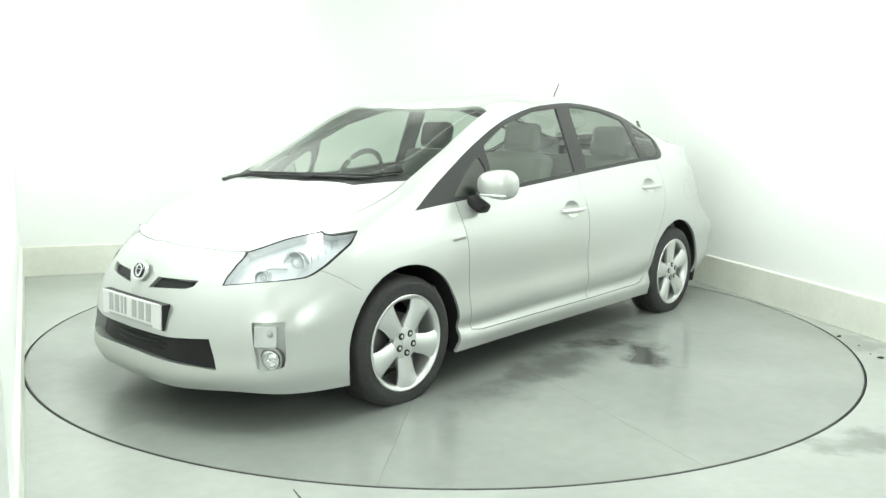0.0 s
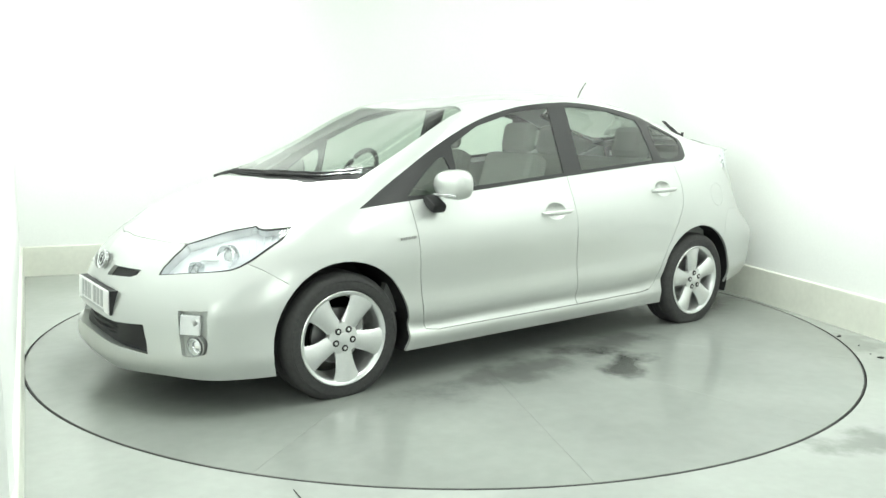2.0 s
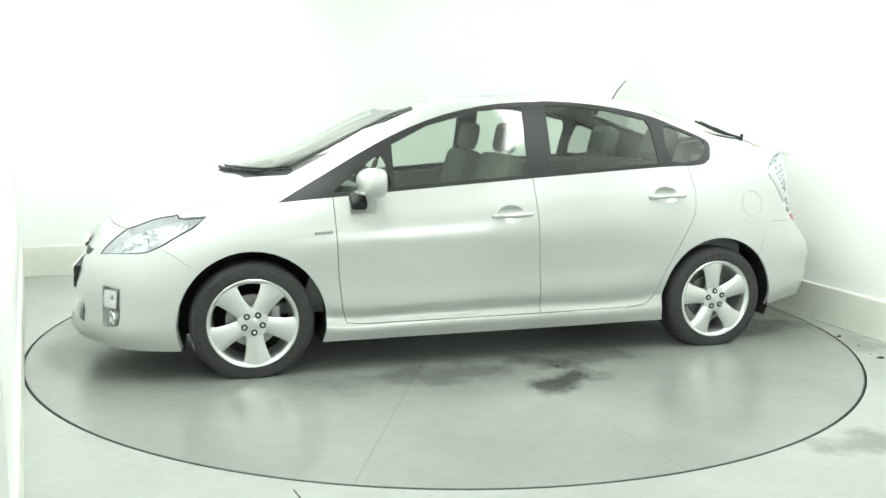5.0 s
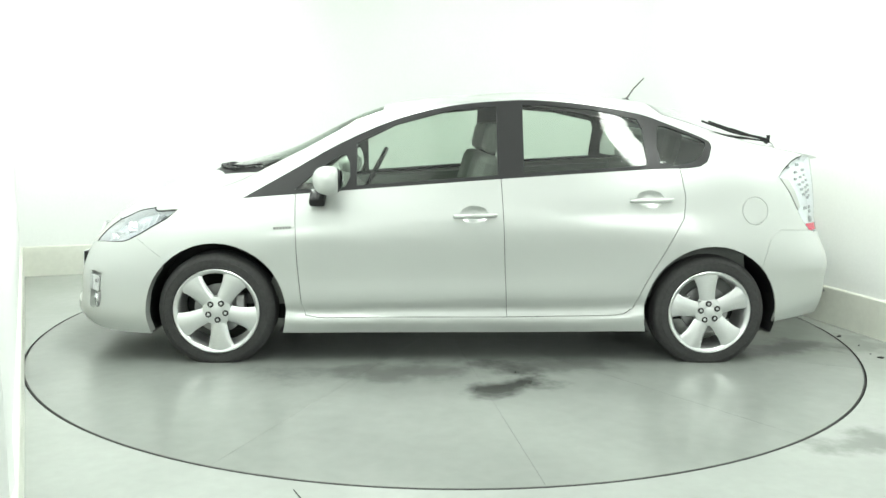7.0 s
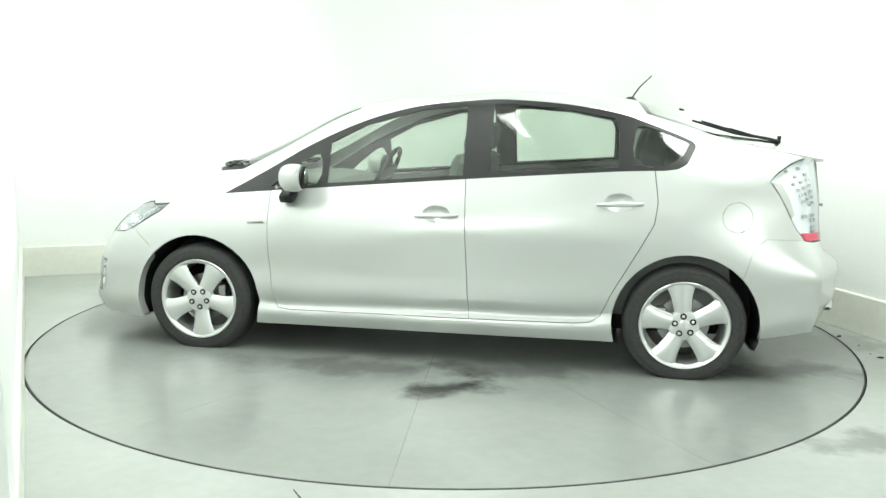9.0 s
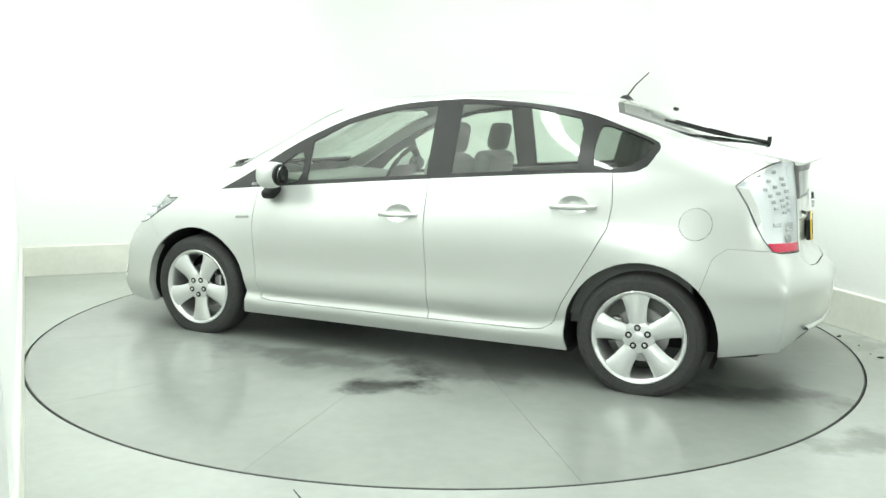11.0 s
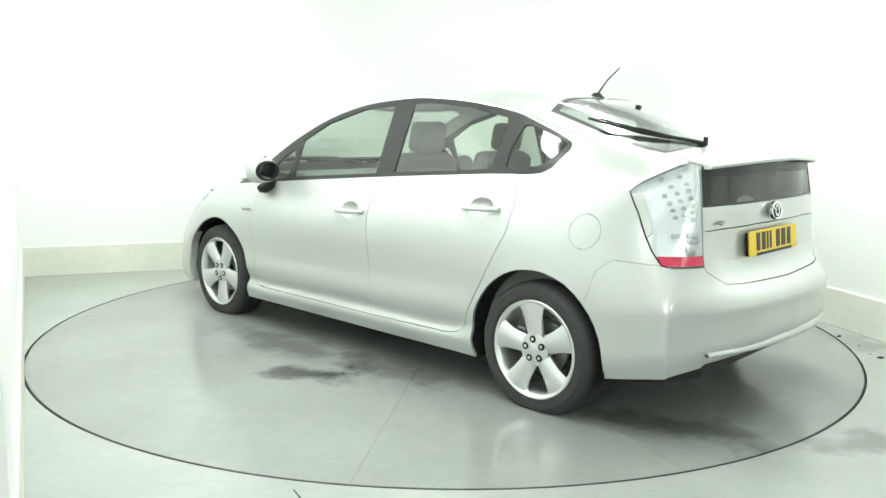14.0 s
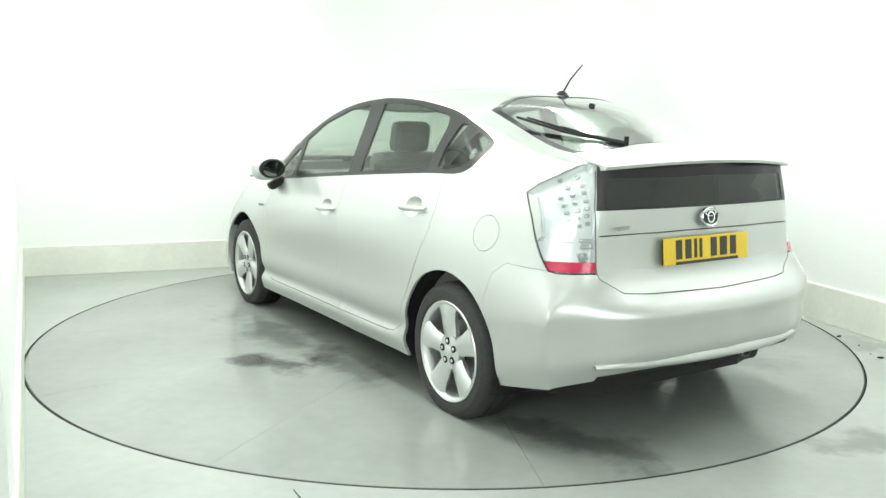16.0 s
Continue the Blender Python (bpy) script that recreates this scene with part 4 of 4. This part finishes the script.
def build_fogs():
    for side in (1, -1):
        rec = made["fog_recess", side]
        p, n = surface_at("fog_recess", -.725, .325, YZ)
        axis = Vector((-0.9, -0.43, 0.0)).normalized()
        m = facing(p - n * .022, axis, side)
        bm = bmesh.new()
        lathe(bm, [(.0, -.004), (.022, -.002), (.032, .006), (.033, -.014), (.040, -.012), (.043, .02)], 28, m)
        bmesh.ops.remove_doubles(bm, verts=bm.verts, dist=1e-5)
        part("fog_lamp", bm, CHROME, rec, "round clear fog lamp", smooth=True)
        bm = bmesh.new()
        lathe(bm, [(.044, -.006), (.052, -.004), (.052, .02)], 28, m)
        part("bezel", bm, STEEL, rec, smooth=True)
        p, n = surface_at("fog_recess", -.70, .418, YZ)
        bm = bmesh.new()
        box(bm, (.098, .012, .092), facing(p - n * .016, n, side), 0.005)
        part("turn_lamp", bm, LAMP_SILVER, rec, "clear silver turn signal lamp")
        p, n = surface_at("fog_recess", -.715, .43, YZ)
        bm = bmesh.new()
        lathe(bm, [(0.0, -.006), (.01, -.004), (.013, .004)], 14, facing(p - n * .008, n, side))
        bmesh.ops.remove_doubles(bm, verts=bm.verts, dist=1e-5)
        part("bulb", bm, STEEL, rec, smooth=True)


def badge(p, n, wide, high):
    """A plain oval badge."""
    m = facing(p, n)
    bm = bmesh.new()
    lathe(bm, [(1.0, .004), (1.0, -.008), (.9, -.011), (.78, -.008), (.78, .004)], 40, m @ Matrix.Diagonal((wide, 1, high, 1)), closed=True)
    b = part("badge", bm, CHROME, car, "plain oval chrome badge", smooth=True)
    bm = bmesh.new()
    lathe(bm, [(0.0, -.002), (.79, -.002), (.79, .004)], 32, m @ Matrix.Diagonal((wide, 1, high, 1)))
    bmesh.ops.remove_doubles(bm, verts=bm.verts, dist=1e-5)
    part("badge_back", bm, BADGE_DARK, b)
    bm = bmesh.new()
    lathe(bm, [(.42, -.003), (.42, -.010), (.28, -.010), (.28, -.003)], 28, m @ Matrix.Diagonal((wide, 1, high * 1.5, 1)), closed=True)
    part("badge_inner", bm, CHROME, b, smooth=True)
    bm = bmesh.new()
    lathe(bm, [(.62, -.003), (.62, -.009), (.50, -.009), (.50, -.003)], 28, m @ pose(0, 0, high * .42) @ Matrix.Diagonal((wide, 1, high * .55, 1)), closed=True)
    part("badge_inner", bm, CHROME, b, smooth=True)


def number_plate(m, mat, ink, name, label, wide=.52, high=.111):
    bm = bmesh.new()
    box(bm, (wide, .008, high), m, .003)
    plate = part(name, bm, mat, car, label)
    grow_by = .016 if ink is GREY_INK else -.03
    bm = bmesh.new()
    depth = .04 if ink is GREY_INK else .02
    box(bm, (wide + grow_by, depth, high + grow_by * .25), m @ pose(0, depth / 2 + .004, -.002), .003)
    part("plate_bracket", bm, BLACK, plate, "black plastic plate bracket")
    widths = [.044, .044, .02, .02, None, .046, .054, .046]
    x = -sum(.035 if w is None else w + .012 for w in widths) / 2
    for w in widths:
        if w is None:
            x += .035
            continue
        bm = bmesh.new()
        box(bm, (w * .8, .003, .079), m @ pose(x + w / 2, -.005, .006))
        part("plain_bar", bm, ink, plate)
        x += w + .012
    bm = bmesh.new()
    box(bm, (wide * .74, .004, .012), m @ pose(0.0, -.0045, -high / 2 + .006))
    part("dealer_strip", bm, INK if ink is INK else GREY_INK, plate)
    return plate


def build_mirror(side):
    bm = bmesh.new()
    bmesh.ops.create_uvsphere(bm, u_segments=28, v_segments=16, radius=1.0)
    for v in bm.verts:
        c = v.co
        r = (abs(c.x) ** 2.4 + abs(c.y) ** 2.6 + abs(c.z) ** 2.6) ** (1 / 2.5)
        c /= max(r, 1e-6)
        x = c.x * .080
        if x > .045:
            x = .045 + (x - .045) * .12
        taper = 1 - .12 * c.y
        c.x, c.y, c.z = x, c.y * .108, c.z * .074 * taper
    m = pose(-.742, -.888, 1.003, 0, 0, 8)
    bmesh.ops.transform(bm, matrix=m, verts=bm.verts)
    bmesh.ops.transform(bm, matrix=Matrix.Diagonal((1, -side, 1, 1)), verts=bm.verts)
    mirror = part("wing_mirror", bm, PAINT, car, "body-coloured wing mirror", smooth=True, angle=60)
    bm = bmesh.new()
    lathe(bm, [(0.0, -.008), (.9, -.008), (1.0, -.004), (1.0, .006), (0.0, .006)], 32, Matrix.Diagonal((1, -side, 1, 1)) @ m @ pose(.051, 0, 0, 0, 0, 90) @ Matrix.Diagonal((.092, 1, .062, 1)))
    bmesh.ops.remove_doubles(bm, verts=bm.verts, dist=1e-5)
    part("mirror_frame", bm, BLACK, mirror)
    bm = bmesh.new()
    lathe(bm, [(0.0, -.002), (1.0, -.002), (1.0, .002), (0.0, .002)], 32, Matrix.Diagonal((1, -side, 1, 1)) @ m @ pose(.063, 0, 0, 0, 4, 6) @ pose(0, 0, 0, 0, 0, 90) @ Matrix.Diagonal((.078, 1, .05, 1)))
    bmesh.ops.remove_doubles(bm, verts=bm.verts, dist=1e-5)
    part("mirror_glass", bm, MIRROR, mirror, "mirror glass")
    bm = bmesh.new()
    box(bm, (.085, .11, .05), Matrix.Diagonal((1, -side, 1, 1)) @ pose(-.805, -.812, .902, 28, 0, 0), .015)
    part("mirror_foot", bm, BLACK, mirror, "black mirror foot", smooth=True)
    bm = bmesh.new()
    box(bm, (.012, .15, .012), Matrix.Diagonal((1, -side, 1, 1)) @ m @ pose(-.078, -.015, -.05), .003)
    part("side_repeater", bm, LAMP_SILVER, mirror, "clear side repeater lamp")


def build_tail_lamps():
    for side in (1, -1):
        inner_copy("tail_lamp_cover", side, 0.035, LAMP_WHITE, "lamp_housing", "white tail lamp housing")
        cover = made["tail_lamp_cover", side]
        # square lenses in three columns, the outer ones shorter
        for col, (y, first, count) in enumerate(((-.618, 0, 7), (-.646, 0, 7), (-.674, 2, 4))):
            for row in range(first, first + count):
                p, n = surface_at("tail_lamp_cover", y, 1.108 - .030 * row - .010 * col, YZ)
                bm = bmesh.new()
                box(bm, (.020, .010, .015), facing(p - n * .024, n, side), .003)
                part("led", bm, LED_GREY, cover)
        for z, y, w in ((.862, -.628, .05), (.838, -.628, .05), (.862, -.685, .04), (.805, -.650, .03)):
            p, n = surface_at("tail_lamp_cover", y, z, YZ)
            bm = bmesh.new()
            box(bm, (w, .008, .018), facing(p - n * .026, n, side), .003)
            part("lamp_fin", bm, LED_GREY, cover)
        p, n = surface_at("tail_lamp_cover", -.64, .795, YZ)
        bm = bmesh.new()
        lathe(bm, [(0.0, -.008), (.012, -.006), (.019, .0), (.021, .012)], 18, facing(p - n * .022, n, side))
        bmesh.ops.remove_doubles(bm, verts=bm.verts, dist=1e-5)
        part("reversing_bulb", bm, STEEL, cover, smooth=True)


def build_spoiler():
    bm = bmesh.new()
    top_rows, low_rows = [], []
    n = 28
    for k in range(n + 1):
        y = -.565 + 1.13 * k / n
        q = (abs(y) / .60)
        xt = 2.115 - .10 * q ** 2.4
        zt = 1.172 - .030 * q ** 2
        row = []
        for f in (0.0, .35, .7, 1.0):
            row.append((xt - .24 * (1 - f), y * (1 - .05 * (1 - f)), zt + (1 - f) * (.062 - .025 * q * q) + .004 * (1 - f)))
        top_rows.append([bm.verts.new(p) for p in row])
        low_rows.append([bm.verts.new((p[0] - (.006 if i == 3 else 0), p[1], p[2] - (.012 if i == 3 else .03))) for i, p in enumerate(row)])
    for a, b in zip(top_rows, top_rows[1:]):
        for i in range(3):
            bm.faces.new((a[i], b[i], b[i + 1], a[i + 1]))
    for k in range(n):
        bm.faces.new((top_rows[k][3], top_rows[k + 1][3], low_rows[k + 1][3], low_rows[k][3]))
    for r, s in ((top_rows[0], low_rows[0]), (top_rows[-1], low_rows[-1])):
        bm.faces.new(r + s[::-1])
    low = [[v.co.copy() for v in r] for r in low_rows]
    bmesh.ops.delete(bm, geom=[v for v in bm.verts if not v.link_faces], context="VERTS")
    spoiler = part("spoiler", bm, PAINT, car, "body-coloured rear spoiler lip", smooth=True)
    bm = bmesh.new()
    rows = [[bm.verts.new(p) for p in r] for r in low]
    for a, b in zip(rows, rows[1:]):
        for i in range(3):
            bm.faces.new((a[i], a[i + 1], b[i + 1], b[i]))
    part("spoiler_underside", bm, GLOSS_BLACK, spoiler, "gloss black spoiler underside", smooth=True)


def build_small():
    # aerial
    bm = bmesh.new()
    lathe(bm, [(0.0, .022), (.012, .02), (.022, .008), (.03, -.004), (.03, -.012)], 16, Matrix.Translation((1.055, .03, 1.457)) @ pose(0, 0, 0, 90, 0, 0) @ Matrix.Diagonal((1.5, 1, 1, 1)))
    aerial = part("aerial", bm, BLACK, car, "black roof aerial", smooth=True)
    bm = bmesh.new()
    tube(bm, [(1.06, .03, 1.468), (1.105, .04, 1.535), (1.175, .055, 1.605)], .005, 8, .003)
    part("aerial_rod", bm, BLACK, aerial, smooth=True)
    bm = bmesh.new()
    box(bm, (.03, .02, .014), pose(1.35, -.03, 1.402, 0, 14, 0), .004)
    part("washer_nozzle", bm, BLACK, car)
    # windscreen wipers
    grid = body_grid()
    nu, nv = grid.shape[:2]
    skin = BVHTree.FromPolygons([Vector(p) for r in grid for p in r], [(i * nv + j, i * nv + j + 1, (i + 1) * nv + j + 1, (i + 1) * nv + j) for i in range(nu - 1) for j in range(nv - 1)])

    def over(x, y, lift):
        return skin.ray_cast(Vector((x, -abs(y) - 1e-4, 3)), Vector((0, 0, -1)))[0].z + lift

    for plan in ([(-1.435, .50), (-1.475, .2), (-1.47, -.05), (-1.425, -.26)], [(-1.44, -.18), (-1.375, -.38), (-1.29, -.51), (-1.17, -.60)]):
        bm = bmesh.new()
        tube(bm, [(x, y, over(x, y, .014)) for x, y in plan], .010, 6, .007)
        wiper = part("wiper", bm, BLACK, car, "black windscreen wiper")
        bm = bmesh.new()
        tube(bm, [(x + .035, y, over(x + .035, y, .012)) for x, y in plan], .007, 6)
        part("wiper_blade", bm, BLACK, wiper)
    # rear wiper, parked along the edge of the sloping glass
    tip, foot = Vector((1.367, -.497)), Vector((1.855, -.294))

    def along(k, lift):
        p = tip.lerp(foot, k)
        return (p.x, p.y, max(1.335 + (1.200 - 1.335) * k + lift, over(p.x, p.y, .007)))

    bm = bmesh.new()
    tube(bm, [along(k, .018) for k in (.42, .55, .7, .85, 1.0)], .006, 8, .010)
    rear_wiper = part("rear_wiper", bm, BLACK, car, "black rear wiper arm", smooth=True)
    bm = bmesh.new()
    tube(bm, [along(k, .002) for k in (0, .15, .3, .45, .6, .72)], .006, 6, .008)
    part("wiper_blade", bm, BLACK, rear_wiper)
    bm = bmesh.new()
    tube(bm, [along(k, .014) for k in (.1, .25, .4, .55)], .005, 6, .006)
    part("wiper_bridge", bm, BLACK, rear_wiper)
    bm = bmesh.new()
    lathe(bm, [(0.0, -.020), (.007, -.019), (.009, -.014), (.011, .03)], 14, Matrix.Translation(along(1.0, 0)) @ pose(0, 0, 0, 90, 0, 0))
    bmesh.ops.remove_doubles(bm, verts=bm.verts, dist=1e-5)
    part("wiper_pivot", bm, BLACK, rear_wiper, smooth=True)
    # lower intake bars and lip
    for k in range(3):
        bm = bmesh.new()
        z = .305 + .026 * k
        tube(bm, [(-2.235 + .16 * (y / .5) ** 2.2 if y > 0 else -2.235 + .16 * (-y / .5) ** 2.2, y, z) for y in [-.5 + .05 * i for i in range(21)]], .006, 6)
        part("grille_bar", bm, BLACK, car, smooth=True)
    # exhaust tip and rear lower lip
    bm = bmesh.new()
    rows = []
    for i in range(29):
        y = -.64 + 1.21 / 28 * i
        k = 1 - .75 * max(0.0, -y / .66) ** 1.5 - .7 * max(0.0, (y - .25) / .32) ** 1.6
        x = 2.178 - .105 * abs(y / .70) ** 2.5
        d = Vector((1, .45 * y / .7 * abs(y / .7), 0)).normalized()
        rows.append([bm.verts.new(Vector((x, y, .372)) + d * (o * k if o > 0 else o) + Vector((0, 0, z * k))) for o, z in ((-.06, .042), (.006, .032), (.022, .012), (.024, -.004), (.012, -.018), (-.06, -.022))])
    for p, q in zip(rows, rows[1:]):
        for i in range(5):
            bm.faces.new((p[i], q[i], q[i + 1], p[i + 1]))
    part("bumper_lip", bm, PAINT, car, smooth=True, angle=50)
    bm = bmesh.new()
    lathe(bm, [(.03, -.05), (.034, -.05), (.034, .1), (.03, .1)], 20, pose(1.93, .42, .275, 0, 0, 90), closed=True)
    part("exhaust", bm, STEEL, car, smooth=True)
    bm = bmesh.new()
    box(bm, (.35, .5, .12), pose(1.78, .32, .26), .04)
    part("silencer", bm, BLACK, car)
    for side in (-1, 1):
        for k, w in enumerate((.012, .010, .012, .010, .012, .012)):
            bm = bmesh.new()
            box(bm, (w, .003, .014), pose(-1.03 + .016 * k, .8535 * side, .742 + .001 * k))
            part("fender_badge_bar", bm, STEEL, car)
    bm = bmesh.new()
    box(bm, (.003, .11, .014), pose(2.038, -.46, .905, 0, 0, 14))
    part("tail_badge_bar", bm, STEEL, car)


build_headlights()
build_fogs()
for mirror_side in (-1, 1):
    build_mirror(mirror_side)
build_tail_lamps()
build_spoiler()
badge(Vector((-2.208, 0, .632)), Vector((-1, 0, .32)).normalized(), .062, .047)
badge(Vector((2.074, -.012, .932)), Vector((1, 0, .12)).normalized(), .056, .042)
number_plate(facing(Vector((-2.262, 0, .465)), Vector((-1, 0, .03)).normalized()), PLATE_WHITE, GREY_INK, "front_plate", "white number plate with plain grey bars")
number_plate(facing(Vector((2.079, -.022, .800)), Vector((1, 0, .10)).normalized()), YELLOW, INK, "rear_plate", "yellow number plate with plain dark bars")
build_small()


def motions():
    """The platform turns at a steady pace, with the car standing on it."""
    walk(turntable, [(t, pose(0, 0, 0, 0, 0, a)) for t, a in TURNS])
    rows = []
    for t, a in TURNS:
        m = pose(0, 0, 0, 0, 0, a)
        rows.append((t, m @ pose(CAR_X, CAR_Y, 0)))
    walk(car, rows)


motions()
